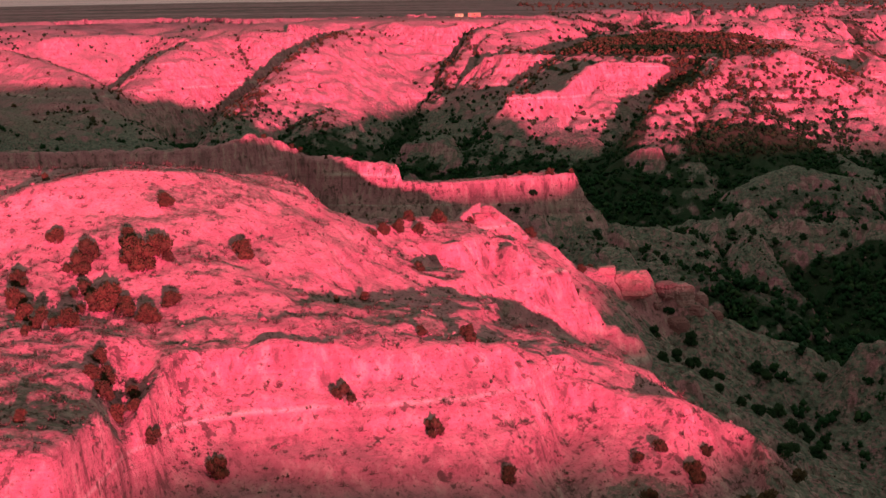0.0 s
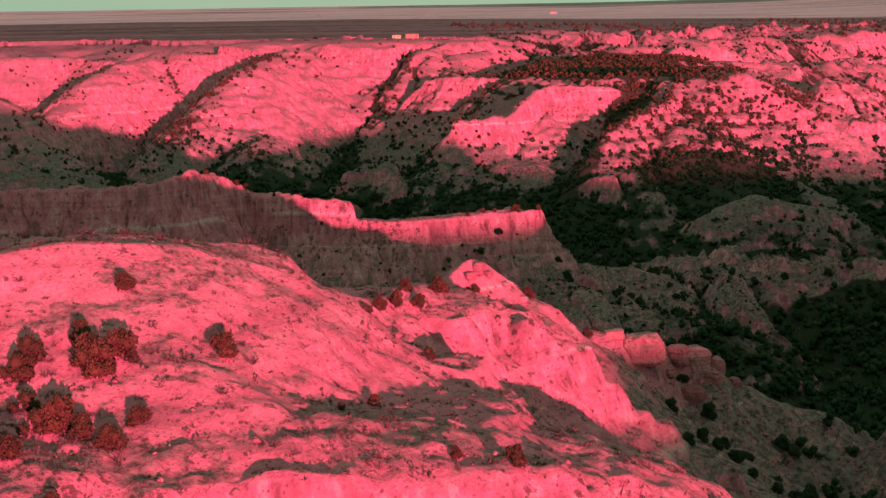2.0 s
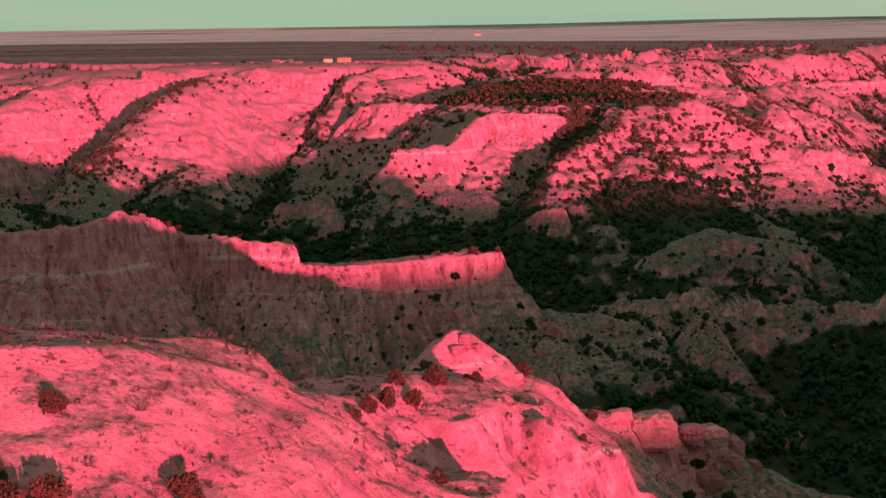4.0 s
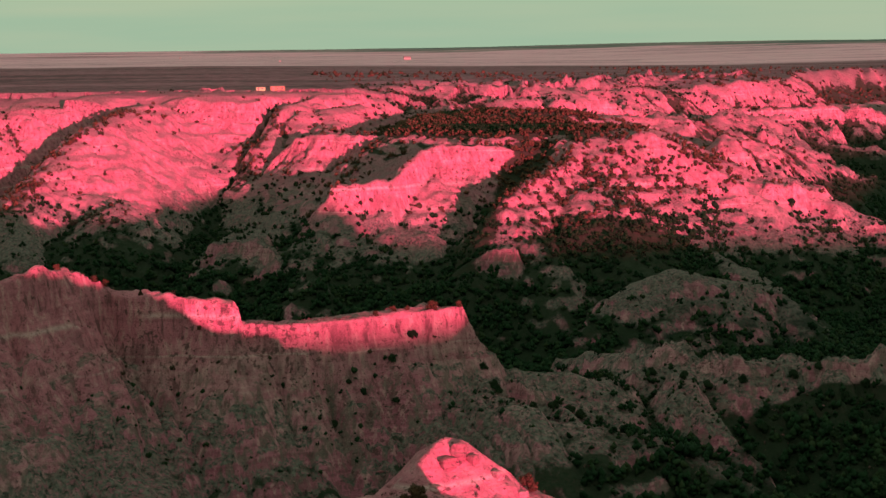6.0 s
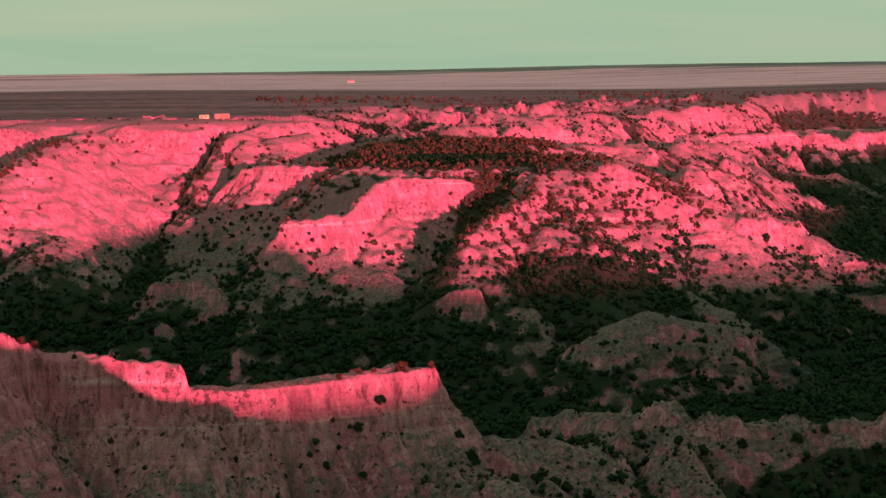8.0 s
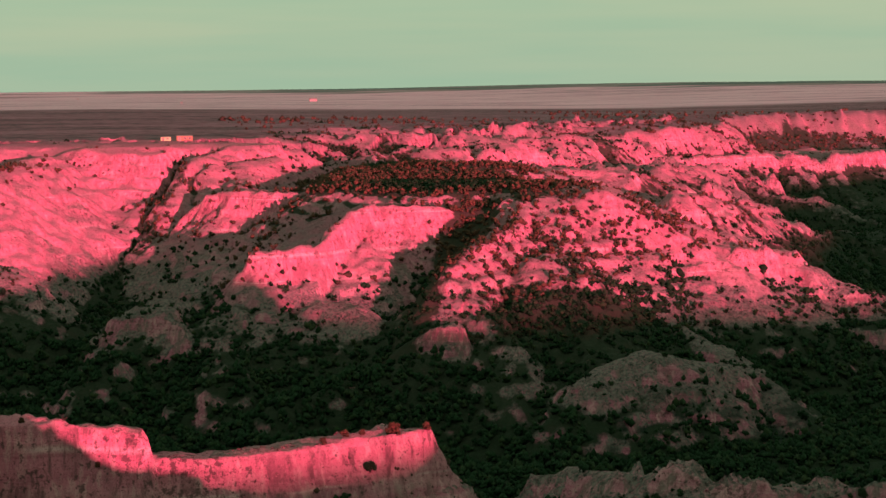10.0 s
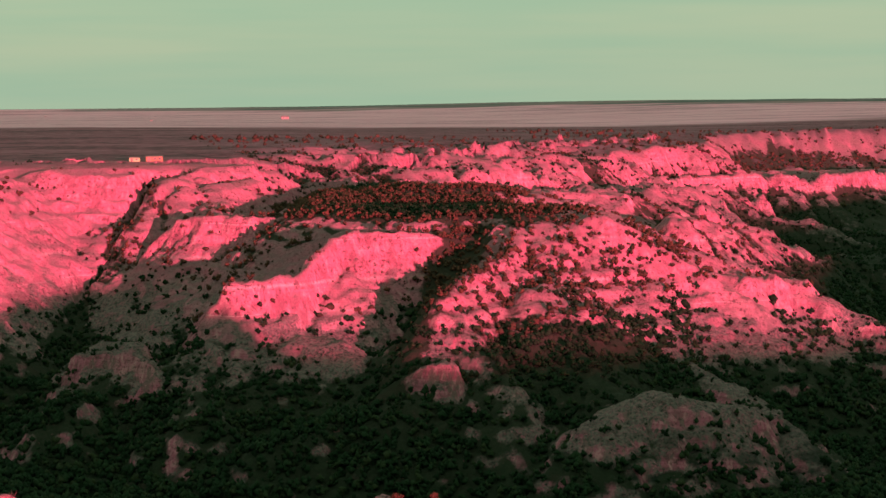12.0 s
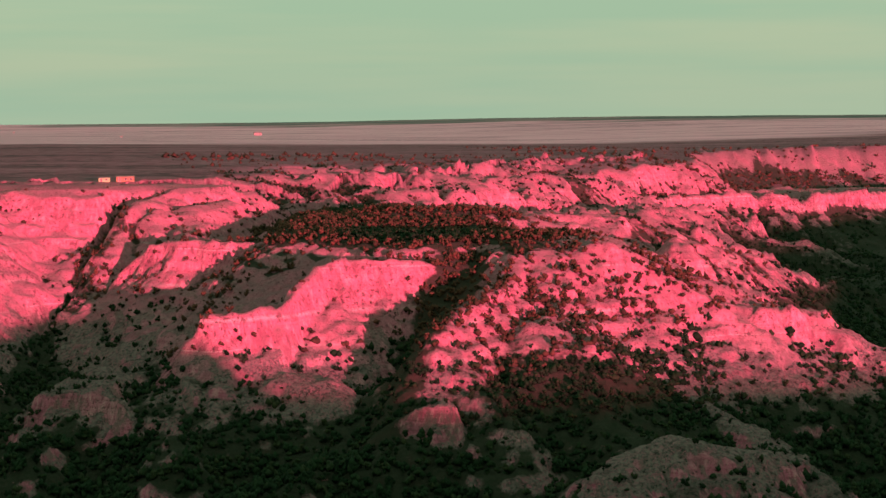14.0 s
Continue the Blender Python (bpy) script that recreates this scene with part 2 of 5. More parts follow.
form("far_rib_c", SOFT, (339.2, 1308.5, -28.8), (410.0, 1375.2, -35.4), (443.9, 1350.9, -53.2), (500.7, 1325.0, -71.8))
form("far_bluff", SCARP, (405.0, 1480.0, -33.0), (455.0, 1512.0, -34.0), (500.0, 1524.0, -35.0), (564.0, 1540.0, -36.5), (640.0, 1556.0, -37.0), (860.0, 1570.0, -37.0))
form("far_step", SCARP, (330.0, 1330.0, -39.0), (386.0, 1380.0, -41.0), (440.0, 1418.0, -43.5), (478.0, 1440.0, -46.0))
form("far_basin", CAP, (540.0, 1650.0, -38.0), (640.0, 1680.0, -41.0), (740.0, 1700.0, -42.0), (900.0, 1740.0, -42.0))
form("far_wall", SCARP, (480.0, 1590.0, -15.0), (560.0, 1780.0, -13.0), (670.0, 1885.0, -11.5), (790.0, 1962.0, -11.5), (1000.0, 1990.0, -11.5), (1500.0, 1990.0, -12.0))
# The brink of the near bench: x, y and height along it.
BRINK = ((-33, -24, -16, -5, 5.5, 9.5, 13, 20, 26, 42), (179.0, 184.5, 186.0, 189.0, 192.0, 193.5, 196.0, 192.5, 190.0, 197.0), (-18.6, -18.6, -18.7, -19.5, -20.0, -21.5, -25.5, -26.2, -26.8, -37.0))
# Gullies cut into the slopes: depth, half width and the line of each bed (x, y).
GULLIES = []


def gully(depth, width, *line):
    GULLIES.append((depth, width, list(line)))


gully(7.0, 5.0, (34, 1080), (18.5, 1068), (11.6, 1056), (8.7, 1048), (4.5, 1036), (-1.9, 1024), (-5.8, 1010), (-15.4, 990))
gully(4.5, 4.0, (34, 1048), (25.4, 1038), (19.5, 1020), (13.6, 1000))
gully(14.0, 15.0, (-58, 1080), (-74, 1060), (-90, 1040), (-114, 1005), (-137, 965), (-157, 920))
gully(4.0, 7.0, (-140, 1088), (-158, 1050), (-178, 1010), (-196, 970))
gully(3.2, 2.0, (77.3, 872), (69, 864), (64.8, 856), (60, 846))
gully(2.4, 1.6, (59.5, 866), (55.7, 860), (52.2, 855), (49, 846))
gully(1.6, 1.6, (95, 880), (92, 868), (88, 856))
gully(6.0, 9.0, (132, 892), (117.9, 872), (102.9, 850), (88.8, 828), (77.2, 806), (72.6, 790))
gully(4.0, 20.0, (124, 968), (156, 958))
gully(3.5, 2.4, (-34, 178), (-32.5, 170), (-29.5, 161), (-26, 152), (-22, 142))
gully(5.0, 7.0, (352, 1230), (346, 1180), (352, 1130))
gully(5.0, 7.0, (372, 1262), (372, 1215), (380, 1160))
gully(4.0, 6.0, (392, 1300), (400, 1240), (410, 1180))
gully(6.0, 7.0, (560, 1560), (552, 1500), (545, 1440))
gully(5.0, 6.0, (520, 1540), (500, 1480), (480, 1420))

# The edge of the high plain along the far side of the canyon.
RIM = [(-2600, 700, 0), (-900, 980, -4), (-520, 1060, -6), (-330, 1100, -9), (-190, 1130, -11), (-150, 1092, -11), (-110, 1064, -11), (-80, 1078, -9), (-50, 1078, -4.5),
       (0, 1070, -4.5), (32, 1070, -5), (62, 1090, -8), (95, 1135, -12), (170, 1180, -14), (240, 1285, -15), (330, 1410, -14), (385, 1495, -14),
       (480, 1580, -14), (560, 1790, -13), (680, 1900, -11.5), (800, 1975, -11.5), (1200, 2000, -11.5), (2900, 2000, -12)]
RIM_FALL = ((0, 0), (3, 0.8), (12, 9), (30, 25), (55, 42), (80, 54), (140, 70))


def plain(x, y):
    """The high plain: almost level, a little lower to the east, lifting towards the far horizon."""
    d = np.hypot(x, y)
    z = -2.5 - 0.014 * np.clip(x, 0, 700) * step(4200, 2200, d)
    z = z - 9 * step(1900, 3600, d) * step(-600, 400, -x + 900)
    z = z + 13 * step(4200, 5000, d)
    return z + 0.5 * fractal(x, y, 160, 3, 40)


def along(x, y, nodes, section, bend):
    """The highest that a landform reaches over each point."""
    best = np.full(x.shape, -1e9)
    reach, drop = zip(*section)
    far = reach[-1] + 60
    for (ax, ay, az), (bx, by, bz) in zip(nodes, nodes[1:]):
        near = (x > min(ax, bx) - far) & (x < max(ax, bx) + far) & (y > min(ay, by) - far) & (y < max(ay, by) + far)
        if not near.any():
            continue
        px, py = x[near], y[near]
        dx, dy = bx - ax, by - ay
        t = np.clip(((px - ax) * dx + (py - ay) * dy) / (dx * dx + dy * dy), 0, 1)
        d = np.hypot(px - ax - t * dx, py - ay - t * dy)
        d = np.maximum(d + bend[near] * np.clip(d / 3.5, 0, 1), 0)
        z = az + (bz - az) * t - np.interp(d, reach, drop) - np.maximum(d - reach[-1], 0) * 0.6
        best[near] = np.maximum(best[near], z)
    return best


def inside(x, y, ring):
    odd = np.zeros(x.shape, bool)
    for (ax, ay), (bx, by) in zip(ring, ring[1:] + ring[:1]):
        cross = (ay > y) != (by > y)
        odd ^= cross & (x < (bx - ax) * (y - ay) / (by - ay if by != ay else 1e-9) + ax)
    return odd


def land(x, y, fine=True):
    """The height of the ground."""
    x, y = np.asarray(x, float), np.asarray(y, float)
    wx = x + 2.2 * fractal(x, y, 26, 3, 3)
    wy = y + 2.2 * fractal(x, y, 26, 3, 9)
    # runnels that cut back into the slopes
    bend = 5.5 * (ridged(wx, wy, 17, 3, 21) - 0.62) + 2.2 * (ridged(wx, wy, 6.5, 2, 24) - 0.62) + 0.9 * fractal(x, y, 4, 2, 27)
    near = step(420, 350, y)
    bend = bend * (1 - 0.55 * near) * (1 - 0.5 * step(480, 490, y) * step(560, 550, y))
    floor = -93 + 4 * fractal(x, y, 60, 3, 33) + 0.03 * np.abs(x - 40)
    h = floor
    for section, nodes in LANDFORMS.values():
        z = along(wx, wy, nodes, section, bend)
        k = 1.2
        m = np.maximum(h, z)
        h = m + k * np.exp(-np.abs(h - z) / k) * 0.35
    # the near bench breaks off in a low cliff with a talus slope under it
    d = np.interp(x, BRINK[0], BRINK[1]) - wy
    brink = np.interp(x, BRINK[0], BRINK[2]) + 0.2 - np.interp(d, *zip(*FRONT)) + 0.5 * fractal(x, y, 9, 2, 29) * step(6, 14, d)
    brink = brink + 60 * step(-27, -40, x) + 60 * step(34, 46, x)
    h = np.where((d > 0) & (y > 130) & (y < 200), np.minimum(h, brink), h)
    # far plain
    ring = [(p[0], p[1]) for p in RIM] + [(6500, 1500), (6500, 7000), (-6500, 7000), (-6500, 700)]
    rx, ry = wx + 7 * fractal(x, y, 60, 2, 15), wy + 9 * fractal(x, y, 52, 2, 17)
    up = inside(rx, ry, ring)
    rim = along(rx, ry, RIM, RIM_FALL, bend * 1.3)
    high = plain(x, y)
    edge = along(rx, ry, RIM, ((0, 0), (40, 0), (41, 900)), bend * 0)
    d_rim = np.full(x.shape, 1e3)
    for (ax, ay, az), (bx, by, bz) in zip(RIM, RIM[1:]):
        dx, dy = bx - ax, by - ay
        t = np.clip(((rx - ax) * dx + (ry - ay) * dy) / (dx * dx + dy * dy), 0, 1)
        d_rim = np.minimum(d_rim, np.hypot(rx - ax - t * dx, ry - ay - t * dy))
    w = step(0, 60, d_rim)
    top = np.where(edge > -500, edge * (1 - w) + high * w, high)
    h = np.where(up, np.maximum(h, top), np.maximum(h, rim))
    for depth, width, line in GULLIES:
        d = np.full(x.shape, 1e3)
        for (ax, ay), (bx, by) in zip(line, line[1:]):
            dx, dy = bx - ax, by - ay
            t = np.clip(((wx - ax) * dx + (wy - ay) * dy) / (dx * dx + dy * dy), 0, 1)
            d = np.minimum(d, np.hypot(wx - ax - t * dx, wy - ay - t * dy))
        h = h - depth * np.exp(-(d / width) ** 2)
    # the crumbling margin of the plain: small cones and gullies
    torn = step(45, 110, x) * np.maximum(step(1100, 1150, y), step(180, 230, x) * step(960, 1040, y)) * step(230, 60, np.where(up, d_rim * 1.3, d_rim)) * step(1560, 1400, y) * step(2050, 1800, y)
    torn = torn + 0.35 * step(60, 20, x) * step(1040, 1075, y) * step(24, 6, np.where(up, d_rim, 0)) * (y < 1300)
    h = h - np.clip(torn, 0, 1) * (20 * np.clip(0.80 - ridged(wx, wy, 46, 3, 55), 0, 1) + 7 * np.clip(0.72 - ridged(wx, wy, 17, 2, 57), 0, 1))
    # unseen plain behind the start, edge notched to place shade lines; plains to both sides
    d_south = 0.216 * x - 0.976 * y - 620 + 25 * fractal(x, y, 140, 2, 51)
    rise = 1.0 + 2.5 * fractal(x, y, 110, 2, 52) - 3.0 * step(345, 400, x) - 7.0 * step(440, 560, x) - 4.0 * step(165, 182, x) * step(228, 208, x) - 1.6 * step(208, 228, x) * step(312, 292, x)
    h = np.maximum(h, np.where(d_south > 0, rise, rise - np.interp(-d_south, *zip(*RIM_FALL)) - 0.3 * np.clip(-d_south - 140, 0, 200)))
    wide = step(380, 700, -x - 0.1 * (y - 400))
    h = np.maximum(h, -95 + 92 * wide * (y < 1200))
    wide = step(420, 800, x - 0.35 * (y - 200))
    h = np.maximum(h, -95 + 85 * wide * (y < 1700))
    if fine:
        # hard and soft beds: each bed is a small step
        slope_room = step(-4, -12, h - np.where(up, top, 0)) + 0.001
        beds = step(-0.5, 0.7, fractal(x, y, 38, 2, 65)) * (1 + 0.2 * step(780, 840, y) * step(1150, 1050, y))
        q = h + 1.3 * fractal(x, y, 45, 2, 61)
        h = h + np.clip(slope_room, 0, 1) * (0.42 * beds * np.sin(q * 2 * np.pi / 5.3) + 0.16 * beds * np.sin(q * 2 * np.pi / 2.1 + 1.0))
        canyon = np.clip(slope_room, 0, 1)
        stepped = step(485, 495, y) * step(560, 545, y) * step(75, 60, x)
        h = h + stepped * (0.55 * np.sin(q * 2 * np.pi / 6.1) + 0.30 * np.sin(q * 2 * np.pi / 2.7))
        h = h + canyon * (1 - 0.1 * near * step(306, 298, y)) * (1 - 0.55 * step(480, 490, y) * step(560, 550, y)) * (0.8 * (ridged(x, y, 7.5, 3, 71) - 0.6) + 0.35 * fractal(x, y, 2.4, 2, 75))
        h = h + (1 - canyon) * 0.12 * fractal(x, y, 6, 2, 77)
    return h

# ---- materials ----
class Nodes:
    """A short way to write node trees."""

    def __init__(self, name):
        self.mat = bpy.data.materials.new(name)
        self.mat.use_nodes = True
        self.tree = self.mat.node_tree
        self.bsdf = self.tree.nodes["Principled BSDF"]

    def add(self, kind, ins=(), **props):
        n = self.tree.nodes.new(kind)
        for key, value in props.items():
            setattr(n, key, value)
        for slot, value in dict(ins).items():
            if isinstance(value, bpy.types.NodeSocket):
                self.tree.links.new(value, n.inputs[slot])
            else:
                n.inputs[slot].default_value = value
        return n

    def noise(self, where, scale, detail=4, rough=0.55):
        return self.add("ShaderNodeTexNoise", {"Vector": where, "Scale": scale, "Detail": detail, "Roughness": rough}).outputs["Fac"]

    def ramp(self, fac, stops, mode="LINEAR"):
        n = self.add("ShaderNodeValToRGB", {"Fac": fac})
        n.color_ramp.interpolation = mode
        el = n.color_ramp.elements
        while len(el) < len(stops):
            el.new(0.5)
        for e, (p, c) in zip(el, stops):
            e.position, e.color = p, (*c, 1) if len(c) == 3 else c
        return n.outputs["Color"]

    def mix(self, fac, a, b, blend="MIX"):
        n = self.add("ShaderNodeMix", data_type="RGBA", blend_type=blend)
        for slot, value in ((0, fac), (6, a), (7, b)):
            if isinstance(value, bpy.types.NodeSocket):
                self.tree.links.new(value, n.inputs[slot])
            else:
                n.inputs[slot].default_value = value if slot == 0 else (*value, 1)
        return n.outputs[2]

    def math(self, op, a, b=0.0, clamp=False):
        return self.add("ShaderNodeMath", {0: a, 1: b}, operation=op, use_clamp=clamp).outputs[0]

    def finish(self, colour, rough=0.9, bump=None, strength=0.5, distance=0.1, gloss=0.2):
        self.tree.links.new(colour, self.bsdf.inputs["Base Color"])
        self.bsdf.inputs["Roughness"].default_value = rough
        self.bsdf.inputs["Specular IOR Level"].default_value = gloss
        if bump is not None:
            b = self.add("ShaderNodeBump", {"Height": bump, "Strength": strength, "Distance": distance})
            self.tree.links.new(b.outputs[0], self.bsdf.inputs["Normal"])
        return self.mat


def land_material():
    n = Nodes("canyon_ground")
    geo = n.add("ShaderNodeNewGeometry")
    pos = geo.outputs["Position"]
    xyz = n.add("ShaderNodeSeparateXYZ", {0: pos})
    x, y, z = xyz.outputs["X"], xyz.outputs["Y"], xyz.outputs["Z"]
    up = n.add("ShaderNodeSeparateXYZ", {0: geo.outputs["Normal"]}).outputs["Z"]
    # beds of rock by height, a little wavy
    lift = n.math("ADD", z, n.math("MULTIPLY", n.math("SUBTRACT", n.noise(pos, 0.02, 3), 0.5), 4.0))
    bed = n.add("ShaderNodeCombineXYZ", {2: lift, 0: n.math("MULTIPLY", x, 0.012), 1: n.math("MULTIPLY", y, 0.012)}).outputs[0]
    thin = n.noise(bed, 1.3, 3, 0.6)
    thick = n.noise(bed, 0.16, 2, 0.5)
    rock = n.ramp(thick, [(0.32, (0.435, 0.136, 0.178)), (0.45, (0.525, 0.172, 0.224)), (0.55, (0.475, 0.150, 0.198)), (0.68, (0.565, 0.204, 0.252))])
    # the lower beds are maroon shale
    deep = n.ramp(n.math("MULTIPLY", n.math("ADD", lift, 80.0), 0.0125), [(0.26, (1, 1, 1)), (0.46, (0, 0, 0))])
    rock = n.mix(deep, rock, n.mix(n.ramp(thin, [(0.35, (0, 0, 0)), (0.65, (1, 1, 1))]), (0.48, 0.145, 0.205), (0.28, 0.072, 0.115)))
    rock = n.mix(n.ramp(thin, [(0.50, (0, 0, 0)), (0.66, (0.42, 0.42, 0.42))]), rock, (0.265, 0.080, 0.108))
    # pale gypsum bands
    for height, width in ((-38.0, 0.9), (-24.5, 0.35), (-47.0, 0.35)):
        off = n.math("ABSOLUTE", n.math("SUBTRACT", lift, height))
        band = n.math("SUBTRACT", 1.0, n.math("DIVIDE", off, width), clamp=True)
        band = n.math("MULTIPLY", band, n.ramp(n.noise(pos, 0.045, 3), [(0.42, (0, 0, 0)), (0.52, (0.9, 0.9, 0.9))]))
        rock = n.mix(band, rock, (0.60, 0.38, 0.38))
    # paler beds between the gypsum: sky bounce on shaded walls put into the rock colour
    bounce_pale = n.math("MULTIPLY", n.ramp(n.math("MULTIPLY", n.math("ADD", lift, 100.0), 0.01), [(0.28, (0, 0, 0)), (0.36, (1, 1, 1)), (0.52, (1, 1, 1)), (0.57, (0, 0, 0))]), n.ramp(n.noise(bed, 0.75, 3, 0.6), [(0.40, (0.15, 0.15, 0.15)), (0.58, (0.72, 0.72, 0.72))]))
    bounce_pale = n.math("MULTIPLY", bounce_pale, n.ramp(n.noise(pos, 0.028, 3, 0.6), [(0.42, (1, 1, 1)), (0.56, (0.1, 0.1, 0.1))]))
    rock = n.mix(bounce_pale, rock, (0.53, 0.275, 0.29))
    # wash and talus streaks running down the slopes
    runs = n.add("ShaderNodeCombineXYZ", {0: x, 1: y, 2: n.math("MULTIPLY", z, 0.18)}).outputs[0]
    streak = n.noise(runs, 0.55, 5, 0.68)
    broad = n.noise(runs, 0.17, 3, 0.6)
    steep_part = n.ramp(up, [(0.55, (1, 1, 1)), (0.88, (0.35, 0.35, 0.35))])
    rock = n.mix(n.mix(1.0, n.ramp(streak, [(0.52, (0, 0, 0)), (0.62, (0.62, 0.62, 0.62))]), steep_part, "MULTIPLY"), rock, (0.60, 0.33, 0.33))
    rock = n.mix(n.mix(1.0, n.ramp(streak, [(0.36, (0.95, 0.95, 0.95)), (0.46, (0, 0, 0))]), steep_part, "MULTIPLY"), rock, (0.17, 0.072, 0.080))
    rock = n.mix(n.mix(1.0, n.ramp(broad, [(0.34, (0.75, 0.75, 0.75)), (0.46, (0, 0, 0))]), steep_part, "MULTIPLY"), rock, (0.22, 0.08, 0.10))
    olive = n.mix(1.0, n.ramp(n.noise(runs, 0.30, 6, 0.7), [(0.49, (0, 0, 0)), (0.58, (0.8, 0.8, 0.8))]), n.ramp(n.math("MULTIPLY", n.math("ADD", z, 100.0), 0.01), [(0.44, (1, 1, 1)), (0.58, (0, 0, 0))]), "MULTIPLY")
    rock = n.mix(olive, rock, n.mix(n.noise(pos, 1.3, 5, 0.7), (0.055, 0.060, 0.046), (0.21, 0.165, 0.145)))
    # thin grass on gentle far slopes; distance haze is mixed into its dull colour
    hazy_sward = n.mix(1.0, n.ramp(n.math("ADD", up, n.math("MULTIPLY", n.math("SUBTRACT", n.noise(pos, 0.06, 5, 0.65), 0.5), 0.45)), [(0.62, (0, 0, 0)), (0.90, (0.85, 0.85, 0.85))]), n.ramp(n.math("DIVIDE", y, 1000.0), [(0.58, (0, 0, 0)), (0.62, (1, 1, 1))]), "MULTIPLY")
    rock = n.mix(hazy_sward, rock, n.mix(n.noise(pos, 0.9, 6, 0.75), (0.095, 0.064, 0.066), (0.32, 0.175, 0.19)))
    grain = n.noise(pos, 1.5, 6, 0.7)
    rock = n.mix(n.ramp(grain, [(0.34, (0.6, 0.6, 0.6)), (0.47, (0, 0, 0))]), rock, (0.224, 0.080, 0.095))
    # small dark tufts and pale chips strewn over the rock
    tuft = n.noise(pos, 0.75, 3, 0.6)
    spread = n.math("MULTIPLY", n.math("SUBTRACT", n.noise(pos, 0.035, 3), 0.5), 0.35)
    rock = n.mix(n.ramp(n.math("ADD", tuft, spread), [(0.60, (0, 0, 0)), (0.66, (0.8, 0.8, 0.8))]), rock, (0.075, 0.042, 0.040))
    speck = n.math("ADD", n.noise(pos, 1.9, 3, 0.6), n.math("MULTIPLY", spread, 0.8))
    rock = n.mix(n.ramp(speck, [(0.62, (0, 0, 0)), (0.67, (0.7, 0.7, 0.7))]), rock, (0.095, 0.048, 0.048))
    chips = n.noise(pos, 2.6, 4, 0.7)
    rock = n.mix(n.ramp(chips, [(0.34, (0.65, 0.65, 0.65)), (0.42, (0, 0, 0))]), rock, (0.16, 0.062, 0.068))
    rock = n.mix(n.ramp(chips, [(0.60, (0, 0, 0)), (0.68, (0.55, 0.55, 0.55))]), rock, (0.58, 0.27, 0.29))
    # dry grass and low scrub: thin on the high ground, close on the lower slopes
    scrub = n.mix(n.ramp(n.noise(pos, 0.9, 5, 0.7), [(0.36, (0, 0, 0)), (0.62, (1, 1, 1))]), (0.070, 0.050, 0.042), (0.36, 0.190, 0.195))
    patch = n.noise(pos, 0.055, 5, 0.62)
    low = n.ramp(n.math("MULTIPLY", n.math("ADD", z, 80.0), 0.0125), [(0.22, (0.36, 0.36, 0.36)), (0.52, (0, 0, 0))])
    # near slopes below about -31 get more scrub, to bring in the shade's colour
    talus = n.math("MULTIPLY", n.ramp(n.math("DIVIDE", y, 1000.0), [(0.345, (1, 1, 1)), (0.36, (0, 0, 0))]), n.ramp(n.math("MULTIPLY", n.math("ADD", z, 100.0), 0.01), [(0.60, (1, 1, 1)), (0.69, (0, 0, 0))]))
    low = n.math("ADD", low, n.math("MULTIPLY", talus, 0.32))
    grow = n.math("ADD", n.math("ADD", up, low), n.math("MULTIPLY", n.math("SUBTRACT", patch, 0.5), 1.3))
    flat = n.ramp(grow, [(0.97, (0, 0, 0)), (1.15, (1, 1, 1))])
    fleck = n.ramp(n.noise(pos, 1.1, 6, 0.75), [(0.40, (0.12, 0.12, 0.12)), (0.54, (1, 1, 1))])
    # sage scrub low down, its grey-green carrying the cooler tint of shade
    shade_sage = n.mix(n.ramp(n.noise(pos, 0.7, 5, 0.7), [(0.38, (0, 0, 0)), (0.60, (1, 1, 1))]), (0.022, 0.032, 0.025), (0.185, 0.155, 0.14))
    scrub = n.mix(n.math("MAXIMUM", talus, n.ramp(n.math("MULTIPLY", n.math("ADD", z, 100.0), 0.01), [(0.46, (1, 1, 1)), (0.62, (0, 0, 0))])), scrub, shade_sage)
    canyon = n.mix(n.mix(1.0, flat, fleck, "MULTIPLY"), rock, scrub)
    # close-grown thicket on the canyon floor, its near-black colour holding the valley's shade
    shade_thicket = n.math("MULTIPLY", n.ramp(n.math("MULTIPLY", n.math("ADD", n.math("ADD", z, n.math("MULTIPLY", n.noise(pos, 0.03, 4), 22.0)), 100.0), 0.01), [(0.28, (1, 1, 1)), (0.40, (0, 0, 0))]),
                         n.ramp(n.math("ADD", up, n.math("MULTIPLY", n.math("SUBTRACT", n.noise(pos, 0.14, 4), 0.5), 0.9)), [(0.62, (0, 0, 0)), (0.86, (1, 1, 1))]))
    canyon = n.mix(shade_thicket, canyon, n.mix(n.noise(pos, 0.7, 5, 0.7), (0.006, 0.013, 0.009), (0.028, 0.036, 0.026)))
    # dark green-black ground where trees stand close
    wood = n.math("ADD", n.add("ShaderNodeAttribute", attribute_name="close_woods").outputs["Fac"], n.math("MULTIPLY", n.math("SUBTRACT", n.noise(pos, 0.25, 5, 0.65), 0.5), 1.1))
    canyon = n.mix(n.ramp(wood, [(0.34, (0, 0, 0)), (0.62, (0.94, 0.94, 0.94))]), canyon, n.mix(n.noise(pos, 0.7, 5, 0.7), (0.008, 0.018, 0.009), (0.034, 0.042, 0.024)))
    # the high plain: brush near the rim, pale grass past it, dark farmland at the horizon tinted teal for haze
    wide = n.add("ShaderNodeCombineXYZ", {0: n.math("MULTIPLY", x, 0.25), 1: y, 2: 0.0}).outputs[0]
